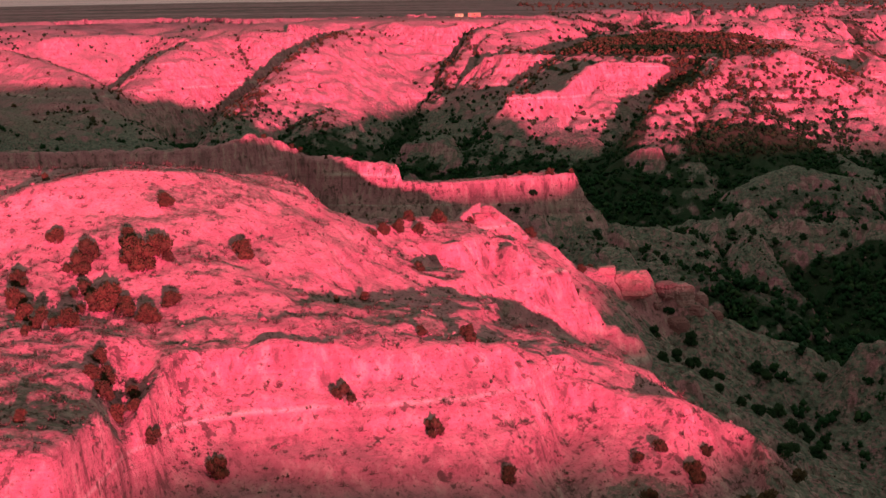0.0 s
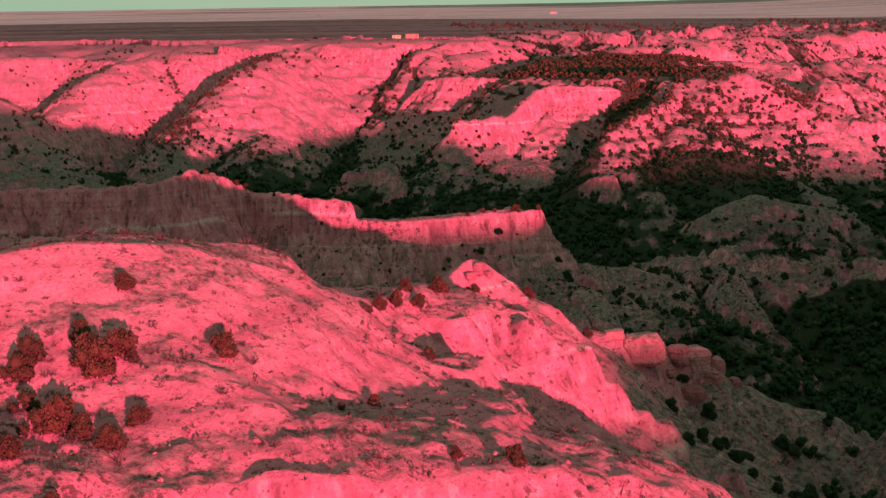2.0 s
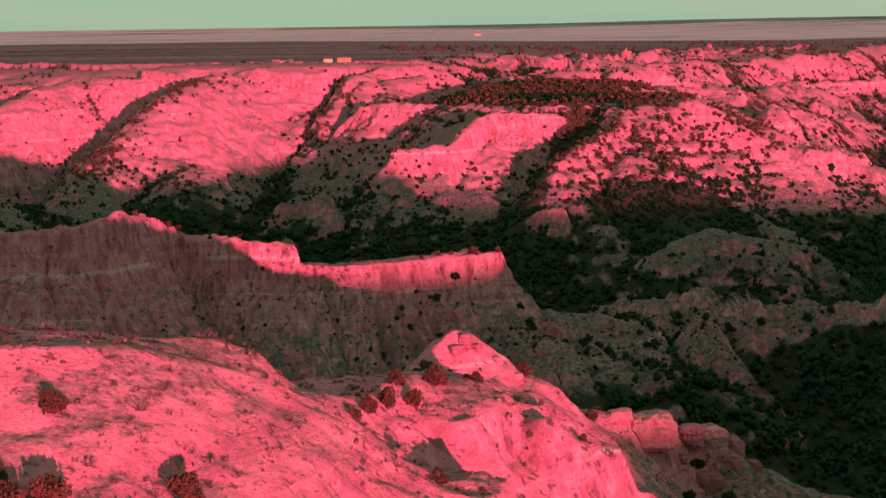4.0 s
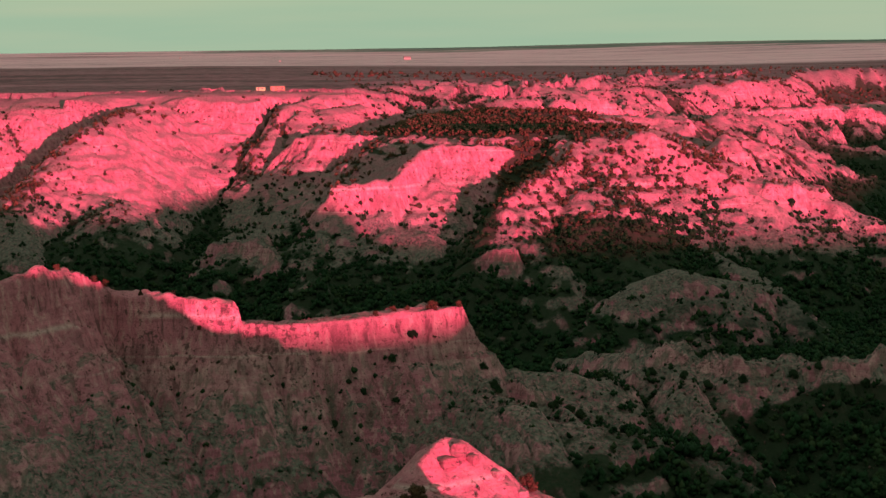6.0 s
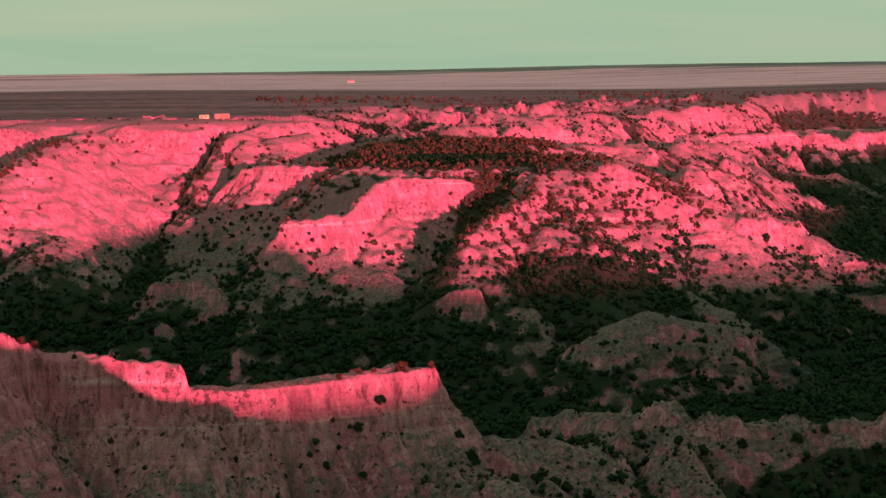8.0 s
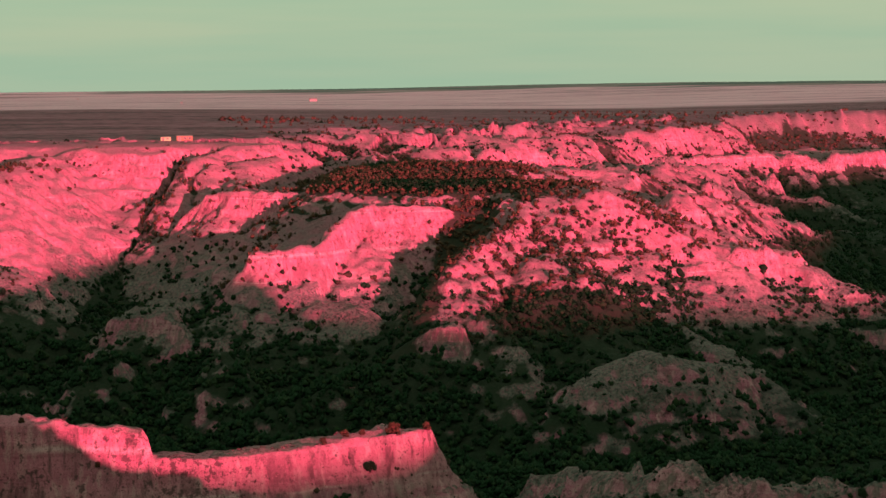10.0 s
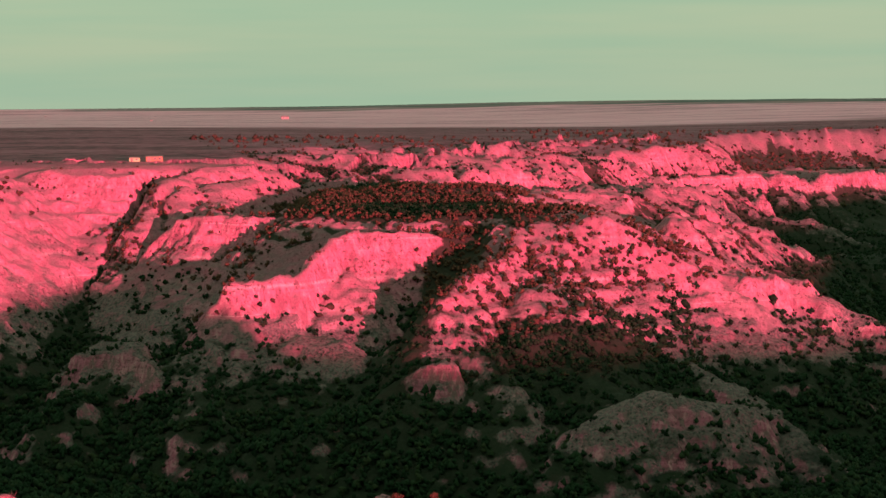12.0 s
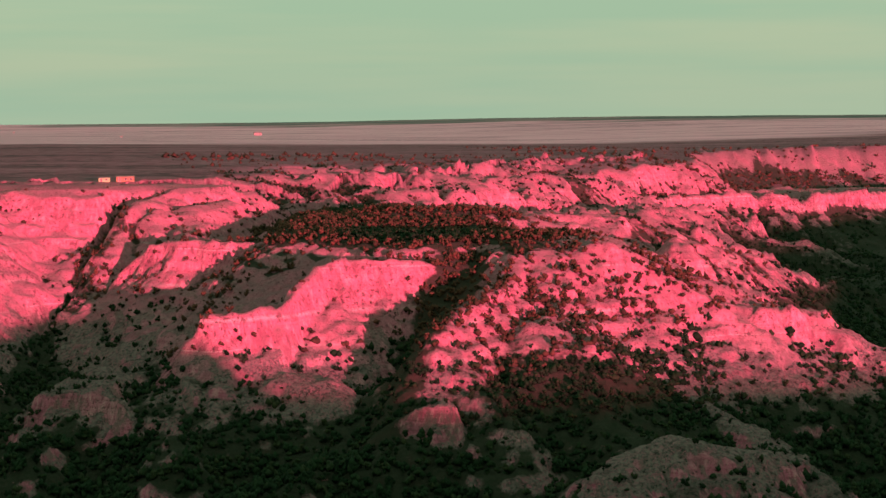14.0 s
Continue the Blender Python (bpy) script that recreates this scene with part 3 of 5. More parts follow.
    far = n.math("ADD", n.math("SUBTRACT", y, n.math("MULTIPLY", n.math("MAXIMUM", n.math("SUBTRACT", x, 250.0), 0.0), 0.5)), n.math("MULTIPLY", n.math("SUBTRACT", n.noise(wide, 0.004, 4), 0.5), 420.0))
    patchy = n.math("ADD", n.math("MULTIPLY", n.noise(pos, 0.07, 6, 0.75), 0.55), n.math("MULTIPLY", n.noise(wide, 0.012, 5, 0.65), 0.45))
    brush = n.mix(n.ramp(patchy, [(0.40, (0, 0, 0)), (0.60, (1, 1, 1))]), (0.055, 0.040, 0.042), (0.27, 0.14, 0.17))
    grass = n.mix(n.ramp(n.noise(wide, 0.02, 5, 0.65), [(0.38, (0, 0, 0)), (0.62, (1, 1, 1))]), (0.55, 0.33, 0.39), (0.68, 0.45, 0.51))
    grass = n.mix(n.ramp(n.noise(wide, 0.007, 4, 0.6), [(0.55, (0, 0, 0)), (0.66, (0.75, 0.75, 0.75))]), grass, (0.22, 0.135, 0.155))
    rows = n.add("ShaderNodeCombineXYZ", {0: n.math("MULTIPLY", x, 0.08), 1: y, 2: 0.0}).outputs[0]
    grass = n.mix(n.ramp(n.noise(rows, 0.016, 4, 0.7), [(0.56, (0, 0, 0)), (0.62, (0.8, 0.8, 0.8))]), grass, (0.15, 0.10, 0.11))
    hazy_fields = n.mix(n.ramp(n.noise(wide, 0.005, 3, 0.6), [(0.46, (0, 0, 0)), (0.58, (1, 1, 1))]), (0.070, 0.125, 0.105), (0.21, 0.20, 0.185))
    plain_col = n.mix(n.ramp(n.math("DIVIDE", far, 4000.0), [(0.53, (0, 0, 0)), (0.565, (1, 1, 1))]), brush, grass)
    beyond = n.math("ADD", n.math("ADD", y, n.math("ADD", n.math("MULTIPLY", n.math("MAXIMUM", x, 0.0), 0.35), n.math("MULTIPLY", n.math("MINIMUM", x, 0.0), 1.8))), n.math("MULTIPLY", n.math("SUBTRACT", n.noise(wide, 0.004, 6, 0.65), 0.5), 1500.0))
    plain_col = n.mix(n.ramp(n.math("DIVIDE", beyond, 5000.0), [(0.93, (0, 0, 0)), (0.97, (1, 1, 1))]), plain_col, hazy_fields)
    on_plain = n.math("MULTIPLY", n.ramp(n.math("DIVIDE", n.math("SUBTRACT", y, n.math("MULTIPLY", n.math("MAXIMUM", x, 0.0), 1.0)), 4000.0), [(0.268, (0, 0, 0)), (0.285, (1, 1, 1))]),
                      n.ramp(up, [(0.93, (0, 0, 0)), (0.985, (1, 1, 1))]))
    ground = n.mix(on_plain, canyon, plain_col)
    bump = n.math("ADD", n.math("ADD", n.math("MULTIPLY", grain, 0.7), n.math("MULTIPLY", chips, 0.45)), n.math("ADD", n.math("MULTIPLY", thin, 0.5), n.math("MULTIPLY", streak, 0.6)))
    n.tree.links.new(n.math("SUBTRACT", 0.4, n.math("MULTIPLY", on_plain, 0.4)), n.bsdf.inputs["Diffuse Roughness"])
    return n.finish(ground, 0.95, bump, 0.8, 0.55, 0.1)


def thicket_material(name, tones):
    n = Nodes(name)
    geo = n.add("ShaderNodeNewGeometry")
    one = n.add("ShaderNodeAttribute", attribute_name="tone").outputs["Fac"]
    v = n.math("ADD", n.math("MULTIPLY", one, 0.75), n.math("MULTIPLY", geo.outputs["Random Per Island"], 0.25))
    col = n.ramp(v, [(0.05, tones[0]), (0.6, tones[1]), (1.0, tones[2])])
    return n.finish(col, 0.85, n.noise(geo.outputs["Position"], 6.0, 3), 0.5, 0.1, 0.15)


def foliage_material(name, tones):
    n = Nodes(name)
    geo = n.add("ShaderNodeNewGeometry")
    info = n.add("ShaderNodeObjectInfo")
    v = n.math("ADD", n.math("MULTIPLY", geo.outputs["Random Per Island"], 0.35), n.math("ADD", n.math("MULTIPLY", info.outputs["Random"], 0.25), n.math("MULTIPLY", n.noise(geo.outputs["Position"], 1.6, 4), 0.45)))
    col = n.ramp(v, [(0.1, tones[0]), (0.5, tones[1]), (0.95, tones[2])])
    return n.finish(col, 0.85, n.noise(geo.outputs["Position"], 6.0, 3), 0.5, 0.1, 0.15)


def bark_material():
    n = Nodes("juniper_bark")
    pos = n.add("ShaderNodeNewGeometry").outputs["Position"]
    return n.finish(n.mix(n.noise(pos, 9, 4), (0.10, 0.075, 0.06), (0.22, 0.17, 0.14)), 0.95, n.noise(pos, 20, 3), 0.6, 0.03)


def brush_material():
    n = Nodes("dry_brush")
    geo = n.add("ShaderNodeNewGeometry")
    col = n.ramp(geo.outputs["Random Per Island"], [(0.0, (0.055, 0.042, 0.036)), (0.5, (0.13, 0.066, 0.062)), (1.0, (0.24, 0.105, 0.105))])
    return n.finish(col, 0.95, gloss=0.1)


def stone_material(name, tones):
    n = Nodes(name)
    geo = n.add("ShaderNodeNewGeometry")
    info = n.add("ShaderNodeObjectInfo")
    pos = geo.outputs["Position"]
    z = n.add("ShaderNodeSeparateXYZ", {0: pos}).outputs["Z"]
    col = n.ramp(n.math("FRACT", n.math("ADD", geo.outputs["Random Per Island"], info.outputs["Random"])), [(0.0, tones[0]), (0.6, tones[1]), (1.0, tones[2])])
    beds = n.noise(n.add("ShaderNodeCombineXYZ", {2: z}).outputs[0], 2.6, 3)
    col = n.mix(n.ramp(beds, [(0.45, (0, 0, 0)), (0.6, (0.55, 0.55, 0.55))]), col, tones[0])
    rough = n.noise(pos, 3.0, 5, 0.65)
    col = n.mix(n.ramp(rough, [(0.36, (0.7, 0.7, 0.7)), (0.5, (0, 0, 0))]), col, (0.16, 0.07, 0.075))
    return n.finish(col, 0.9, n.math("ADD", rough, beds), 0.8, 0.25, 0.1)


def painted(name, colour, dirt):
    n = Nodes(name)
    pos = n.add("ShaderNodeNewGeometry").outputs["Position"]
    return n.finish(n.mix(n.ramp(n.noise(pos, 0.9, 5), [(0.45, (0, 0, 0)), (0.75, (0.7, 0.7, 0.7))]), colour, dirt), 0.7, n.noise(pos, 8, 2), 0.2, 0.02)


# the thicket green is leaf colour darkened for valley shade; rim bushes share it
LAND, LEAF, SHADE_GREEN, BARK, BRUSH, STONE = land_material(), foliage_material("juniper_leaf", ((0.026, 0.025, 0.013), (0.072, 0.037, 0.021), (0.135, 0.054, 0.031))), thicket_material("shade_green_leaf", ((0.004, 0.015, 0.005), (0.011, 0.031, 0.011), (0.032, 0.042, 0.017))), bark_material(), brush_material(), stone_material("fallen_rock", ((0.26, 0.088, 0.10), (0.42, 0.155, 0.19), (0.52, 0.26, 0.28)))
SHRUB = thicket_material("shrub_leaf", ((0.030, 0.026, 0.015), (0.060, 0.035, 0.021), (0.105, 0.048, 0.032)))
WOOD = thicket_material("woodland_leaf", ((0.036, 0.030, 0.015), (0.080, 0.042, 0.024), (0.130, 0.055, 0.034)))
# the juniper leaf again, darkened and greened for trees that stand in shade
SHADE_LEAF = foliage_material("shaded_juniper_leaf", ((0.007, 0.018, 0.008), (0.018, 0.035, 0.015), (0.044, 0.048, 0.024)))
PALE_STONE = stone_material("pale_rock", ((0.44, 0.18, 0.19), (0.53, 0.24, 0.25), (0.58, 0.31, 0.30)))

# ---- the ground: one sheet from under the camera to the horizon ----
ROWS = np.concatenate([
    np.linspace(4, 435, 34)[:-1], np.arange(435, 645, 0.48), np.arange(645, 780, 2.5), np.arange(780, 870, 0.75),
    np.arange(870, 1012, 1.8), np.arange(1012, 1400, 1.12), np.arange(1400, 2060, 2.6), np.geomspace(2060, 5300, 70)])
TURNS = np.radians(np.concatenate([
    np.arange(-176, -16, 4.0), np.linspace(-16, -12, 12)[:-1], np.arange(-12, 14, 0.062), np.arange(14, 21.5, 0.075), np.arange(21.5, 26, 0.3), np.arange(26, 34, 1.0), np.arange(34, 180, 4.0)]))
APEX = -300.0


def land_top(x, y):
    """The height of the mesa's crest beside each point."""
    nodes = LANDFORMS["mesa"][1] + LANDFORMS["mesa_low"][1]
    return np.interp(x, [n[0] for n in nodes], [n[2] for n in nodes])


def ground_grid():
    """Heights over a fan of rings and rays, with runnels that follow the fall of each slope."""
    r, a = np.meshgrid(ROWS, TURNS, indexing="ij")
    x, y = r * np.sin(a), APEX + r * np.cos(a)
    h = land(x.ravel(), y.ravel()).reshape(r.shape)
    soft = h.copy()
    for _ in range(3):
        soft[1:-1] = (soft[:-2] + soft[2:] + 2 * soft[1:-1]) / 4
        soft[:, 1:-1] = (soft[:, :-2] + soft[:, 2:] + 2 * soft[:, 1:-1]) / 4
    soft_top = land_top(x, y)
    dr = np.gradient(soft, ROWS, axis=0)
    da = np.gradient(soft, TURNS, axis=1) / r
    gx, gy = dr * np.sin(a) + da * np.cos(a), dr * np.cos(a) - da * np.sin(a)
    steep = np.hypot(gx, gy)
    gx, gy = gx / (steep + 1e-3), gy / (steep + 1e-3)
    seen = (np.abs(a) < 0.5) & (r > 430) & (r < 2400)
    px, py, qx, qy = x[seen], y[seen], gx[seen], gy[seen]
    rill, wash = np.zeros(px.shape), np.zeros(px.shape)
    for s in (-9, -6, -3, 0, 3, 6, 9):
        rill += np.abs(value_noise((px + qx * s) / 6.0, (py + qy * s) / 6.0, 101))
        wash += np.abs(value_noise((px + qx * s * 0.5) / 2.3, (py + qy * s * 0.5) / 2.3, 102))
    deep = (0.25 * step(0.2, 0.5, steep[seen]) + 0.75 * step(0.55, 1.0, steep[seen])) * step(2.6, 1.3, steep[seen])
    big = value_noise(px / 40, py / 40, 103) * 0.4 + 0.8
    wall = step(480, 495, py) * step(560, 545, py) * step(75, 60, px)
    badland = step(140, 220, px) * step(1000, 1120, py)
    fins = step(60, 78, px) * step(470, 490, py) * step(610, 590, py)
    calm = (0.62 - 0.32 * step(420, 350, py) + 0.5 * badland + 0.9 * fins) * (1 - wall) + 1.8 * wall * step(0.8, 4.0, soft_top[seen] - h[seen])
    gully = np.zeros(px.shape)
    for s in (-18, -9, 0, 9, 18):
        gully += np.abs(value_noise((px + qx * s) / 15.0, (py + qy * s) / 15.0, 104))
    h[seen] += badland * step(0.15, 0.4, steep[seen]) * 2.1 * (gully - 1.7)
    steep_wall = np.where(wall > 0.5, 1.0, step(2.6, 1.3, steep[seen]))
    deep = deep * steep_wall / np.maximum(step(2.6, 1.3, steep[seen]), 1e-3)
    cut = (np.clip(deep, 0, 1) * big * calm) * (1.15 * (rill - 2.3) + 0.40 * (wash - 2.3))
    h[seen] += np.where(wall > 0.5, np.minimum(cut, 0.25), cut)
    # the mesa's wall is fluted: deep runnels between narrow ribs, shallow under the rim
    drop = soft_top[seen] - h[seen]
    on_wall = wall * step(70, 52, px) * step(0.3, 6, drop) * step(60, 40, drop)
    sway = px + 2.5 * value_noise(px / 19, py / 15, 105) + 0.25 * (py - 520)
    for size, depth, seed in ((12.0, 4.6, 106), (5.1, 2.5, 107), (2.2, 1.1, 108)):
        h[seen] -= on_wall * depth * ((1 - np.abs(value_noise(sway / size, py / 70, seed))) ** 3 - 0.3)
    h[seen] += wall * step(70, 52, px) * step(1.2, 0.3, drop) * (0.55 * value_noise(px / 2.6, py / 2.6, 111) + 0.3 * value_noise(px / 1.3, py / 1.3, 112))
    far_flute = step(1440, 1500, py) * step(0.35, 0.8, steep[seen])
    for size, depth, seed in ((26.0, 5.0, 109), (9.0, 3.0, 110)):
        h[seen] -= far_flute * depth * ((1 - np.abs(value_noise((px + 0.3 * py) / size, py / 160, seed))) ** 2.5 - 0.3)
    # hollows gather soil and trees
    wide = h.copy()
    for _ in range(24):
        wide[1:-1] = (wide[:-2] + wide[2:] + 2 * wide[1:-1]) / 4
        wide[:, 1:-1] = (wide[:, :-2] + wide[:, 2:] + 2 * wide[:, 1:-1]) / 4
    return x, y, h, steep, (wide - h) / 6.0


GX, GY, GZ, STEEP, HOLLOW = ground_grid()


def near_line(x, y, points, reach):
    d = np.full(x.shape, 1e9)
    for (ax, ay), (bx, by) in zip(points, points[1:]):
        dx, dy = bx - ax, by - ay
        t = np.clip(((x - ax) * dx + (y - ay) * dy) / (dx * dx + dy * dy), 0, 1)
        d = np.minimum(d, np.hypot(x - ax - t * dx, y - ay - t * dy))
    return np.exp(-(d / reach) ** 2)


def wood_density(x, y, h, steep, hollow):
    """How closely trees stand at each point."""
    clump = fractal(x, y, 26, 3, 81)
    p = 0.09 + 0.18 * clump + np.clip(hollow, -0.1, 0.5) * 1.6
    p += 1.5 * step(-62, -78, h) * step(0.90, 0.50, steep) * step(-0.5, 0.25, fractal(x, y, 34, 2, 83) + 0.4 * step(-70, -84, h))
    p -= 0.35 * step(0.7, 1.0, steep) * (h > -60)
    # the wooded cap of the mesa and the dark slope below the hill
    p += 2.0 * step(1.12, 0.85, np.hypot((x - 122) / 74, (y - 990) / 125)) * step(0.55, 0.3, steep) * step(-0.75, -0.2, fractal(x, y, 40, 2, 84))
    p += 1.0 * step(1.15, 0.75, np.hypot((x - 148) / 44, (y - 778) / 21) + 0.2 * fractal(x, y, 16, 2, 98))
    # gullies that hold trees
    p += 1.0 * near_line(x, y, [(128, 884), (110, 852), (97, 826), (84, 800), (70, 778)], 9)
    p += 0.8 * near_line(x, y, [(18, 1052), (4, 1015), (-16, 975), (-28, 925)], 6)
    p += 0.5 * near_line(x, y, [(66, 960), (48, 930), (20, 905), (-10, 880)], 8)
    p += 0.8 * near_line(x, y, [(-66, 1062), (-95, 1000), (-128, 940), (-150, 890)], 10)
    p += 0.5 * near_line(x, y, [(-80, 985), (-98, 945), (-108, 905)], 8)
    p += 0.6 * near_line(x, y, [(40, 868), (28, 874), (12, 862)], 7)
    p += 0.5 * near_line(x, y, [(190, 800), (197, 760), (208, 715)], 12)
    # thickets in the bottom of the canyon
    p += 1.0 * near_line(x, y, [(-60, 868), (-30, 835), (8, 800), (44, 775), (80, 745), (110, 720)], 30)
    p += 0.7 * near_line(x, y, [(110, 720), (160, 708), (215, 700)], 16)
    # clear of the great bare faces
    p -= 0.5 * near_line(x, y, [(-35, 1045), (-50, 1000), (-62, 960)], 26)
    p -= 0.5 * near_line(x, y, [(58, 852), (84, 868)], 12)
    p *= 1 - 0.8 * step(0.60, 0.85, steep) * step(-35, -48, h)
    p += 0.8 * near_line(x, y, [(128, 884), (110, 852), (97, 826), (84, 800), (70, 778)], 10)
    p += 1.1 * near_line(x, y, [(130, 792), (152, 786), (176, 797)], 20)
    p += 0.9 * step(-60, -74, h) * step(1.1, 0.7, steep)
    p *= 1 - 0.9 * near_line(x, y, [(128, 737), (152, 742), (176, 738)], 24)
    p *= 1 - 0.85 * near_line(x, y, [(180, 822), (190, 788), (194, 763), (193, 727)], 15)
    belt = np.maximum(step(1100, 1130, y) * step(-20, 60, x), step(200, 230, x) * step(960, 1000, y))
    p = np.where(belt > 0.5, (0.18 + 0.60 * fractal(x, y, 55, 2, 85)) * (0.04 + 0.96 * step(0.05, 0.18, steep)) + np.clip(hollow, -0.1, 0.5) * 1.8 + 0.9 * step(-50, -66, h), p)
    p = np.where((y > 1075) & (x < 70), 0.3 * (fractal(x, y, 60, 2, 86) > 0.25) * step(1150, 1090, y), p)
    p = np.where(y < 690, p * 0.5, p) + np.where((y < 480) & (x > 62), 0.5, 0)
    # the black ravine past the low ridge's spurs
    p += 1.6 * step(110, 120, x - 0.35 * (534 - y)) * step(538, 530, y) * step(430, 450, y) * step(-60.5, -65, h)
    p *= 1 - 0.9 * step(1190, 1260, y - np.maximum(x - 60, 0) * 1.1) * step(0.16, 0.08, steep)
    return np.clip(np.where((y > 300) & (y < 1900), p, 0), 0, 2)


def dotted(x, y, h):
    """Single trees strewn over open slopes."""
    p = 0.44 * step(1.15, 0.8, np.hypot((x - 158) / 62, (y - 858) / 52)) * step(-66, -58, h)
    p += 0.20 * step(1.15, 0.8, np.hypot((x - 220) / 55, (y - 900) / 60))
    p += 0.36 * step(1.1, 0.7, np.hypot((x + 118) / 26, (y - 950) / 70))
    p += 0.12 * step(1.1, 0.7, np.hypot((x - 45) / 40, (y - 970) / 60))
    p += 0.55 * near_line(x, y, [(-52, 1045), (-74, 1005), (-95, 955), (-108, 915)], 10)
    p += 1.0 * near_line(x, y, [(-58, 1080), (-80, 1052)], 9) + 0.5 * near_line(x, y, [(-92, 925), (-70, 922), (-60, 905)], 10)
    p += 0.6 * near_line(x, y, [(30, 1078), (14, 1062), (6, 1040), (-6, 1008)], 5)
    p += 0.7 * near_line(x, y, [(38, 848), (26, 858), (10, 852), (-6, 862)], 8)
    for cx, cy, rx, ry in ((205, 1250, 26, 34), (300, 1330, 36, 40), (150, 1150, 20, 18), (345, 1440, 42, 34), (90, 1120, 20, 20)):
        p += 0.42 * step(1.25, 0.7, np.hypot((x - cx) / rx, (y - cy) / ry) + 0.35 * fractal(x, y, 18, 2, 97))
    p += 0.8 * near_line(x, y, [(66, 539), (80, 548), (92, 553)], 5) + 0.7 * near_line(x, y, [(86, 535), (79, 512), (84, 492)], 5)
    return p * step(-0.7, 0.3, fractal(x, y, 11, 2, 90)) * 1.5


WOODS = wood_density(GX, GY, GZ, STEEP, HOLLOW)


def on_grid(x, y, field):
    """A field of the sheet, read between its points."""
    x, y = np.asarray(x, float), np.asarray(y, float)
    r, a = np.hypot(x, y - APEX), np.arctan2(x, y - APEX)
    i = np.clip(np.searchsorted(ROWS, r) - 1, 0, len(ROWS) - 2)
    j = np.clip(np.searchsorted(TURNS, a) - 1, 0, len(TURNS) - 2)
    u, v = (r - ROWS[i]) / (ROWS[i + 1] - ROWS[i]), (a - TURNS[j]) / (TURNS[j + 1] - TURNS[j])
    return (field[i, j] * (1 - u) + field[i + 1, j] * u) * (1 - v) + (field[i, j + 1] * (1 - u) + field[i + 1, j + 1] * u) * v


def on_ground(x, y):
    """The height of the finished sheet at each point."""
    return on_grid(x, y, GZ)


def ground_sheet():
    apex, r, x, y, z = APEX, GX, GX, GY, GZ.ravel()
    nr, na = r.shape
    verts = np.stack([x.ravel(), y.ravel(), z], 1)
    i = np.arange(nr - 1)[:, None] * na
    j = np.arange(na)[None, :]
    k = (j + 1) % na
    quads = np.stack([i + j, i + na + j, i + na + k, i + k], -1).reshape(-1, 4)
    quads = quads[:, ::-1]
    # close the small hole at the apex
    mesh = bpy.data.meshes.new("ground")
    n = len(verts)
    verts = np.vstack([verts, [[0, apex, verts[:na, 2].mean()]]])
    tris = np.stack([np.full(na, n), np.roll(np.arange(na), -1), np.arange(na)], 1)
    mesh.vertices.add(len(verts))
    mesh.vertices.foreach_set("co", verts.astype(np.float32).ravel())
    loops = np.concatenate([quads.ravel(), tris.ravel()]).astype(np.int32)
    mesh.loops.add(len(loops))
    mesh.loops.foreach_set("vertex_index", loops)
    starts = np.concatenate([np.arange(len(quads)) * 4, len(quads) * 4 + np.arange(len(tris)) * 3]).astype(np.int32)
    mesh.polygons.add(len(starts))
    mesh.polygons.foreach_set("loop_start", starts)
    mesh.update(calc_edges=True)
    mesh.validate()
    mesh.polygons.foreach_set("use_smooth", np.ones(len(mesh.polygons), bool))
    close_woods = mesh.attributes.new("close_woods", "FLOAT", "POINT")
    close_woods.data.foreach_set("value", np.append(np.where(GY < 430, 0, WOODS).ravel(), 0).astype(np.float32))
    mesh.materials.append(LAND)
    return tagged(new("ground", mesh), "red layered canyon land of eroded rock with dry scrub", "canyon", kind="structure")


ground = ground_sheet()

# ---- plants and stones ----
rng = np.random.default_rng(11)


def mesh_of(name, verts, tris, material, smooth=False, tone=None):
    mesh = bpy.data.meshes.new(name)
    mesh.vertices.add(len(verts))
    mesh.vertices.foreach_set("co", np.asarray(verts, np.float32).ravel())
    mesh.loops.add(len(tris) * 3)
    mesh.loops.foreach_set("vertex_index", np.asarray(tris, np.int32).ravel())
    mesh.polygons.add(len(tris))
    mesh.polygons.foreach_set("loop_start", np.arange(len(tris), dtype=np.int32) * 3)
    mesh.update(calc_edges=True)
    if smooth:
        mesh.polygons.foreach_set("use_smooth", np.ones(len(tris), bool))
    mesh.materials.append(material)
    if tone is not None:
        mesh.attributes.new("tone", "FLOAT", "POINT").data.foreach_set("value", np.asarray(tone, np.float32))
    return mesh


def spindles(base, way, length, width):
    """Small pointed tufts: five corners and six faces each."""
    k = len(base)
    way = way / np.linalg.norm(way, axis=1)[:, None]
    side = np.cross(way, rng.normal(size=(k, 3)))
    side /= np.linalg.norm(side, axis=1)[:, None] + 1e-9
    other = np.cross(way, side)
    length, width = np.asarray(length)[:, None], np.asarray(width)[:, None]
    mid = base + way * length * 0.45
    corners = [base]
    for a in (0.0, 2.1, 4.2):
        corners.append(mid + (side * math.cos(a) + other * math.sin(a)) * width)
    corners.append(base + way * length)
    verts = np.stack(corners, 1).reshape(-1, 3)
    f = np.array([[0, 2, 1], [0, 3, 2], [0, 1, 3], [4, 1, 2], [4, 2, 3], [4, 3, 1]])
    return verts, (np.arange(k)[:, None, None] * 5 + f[None]).reshape(-1, 3)


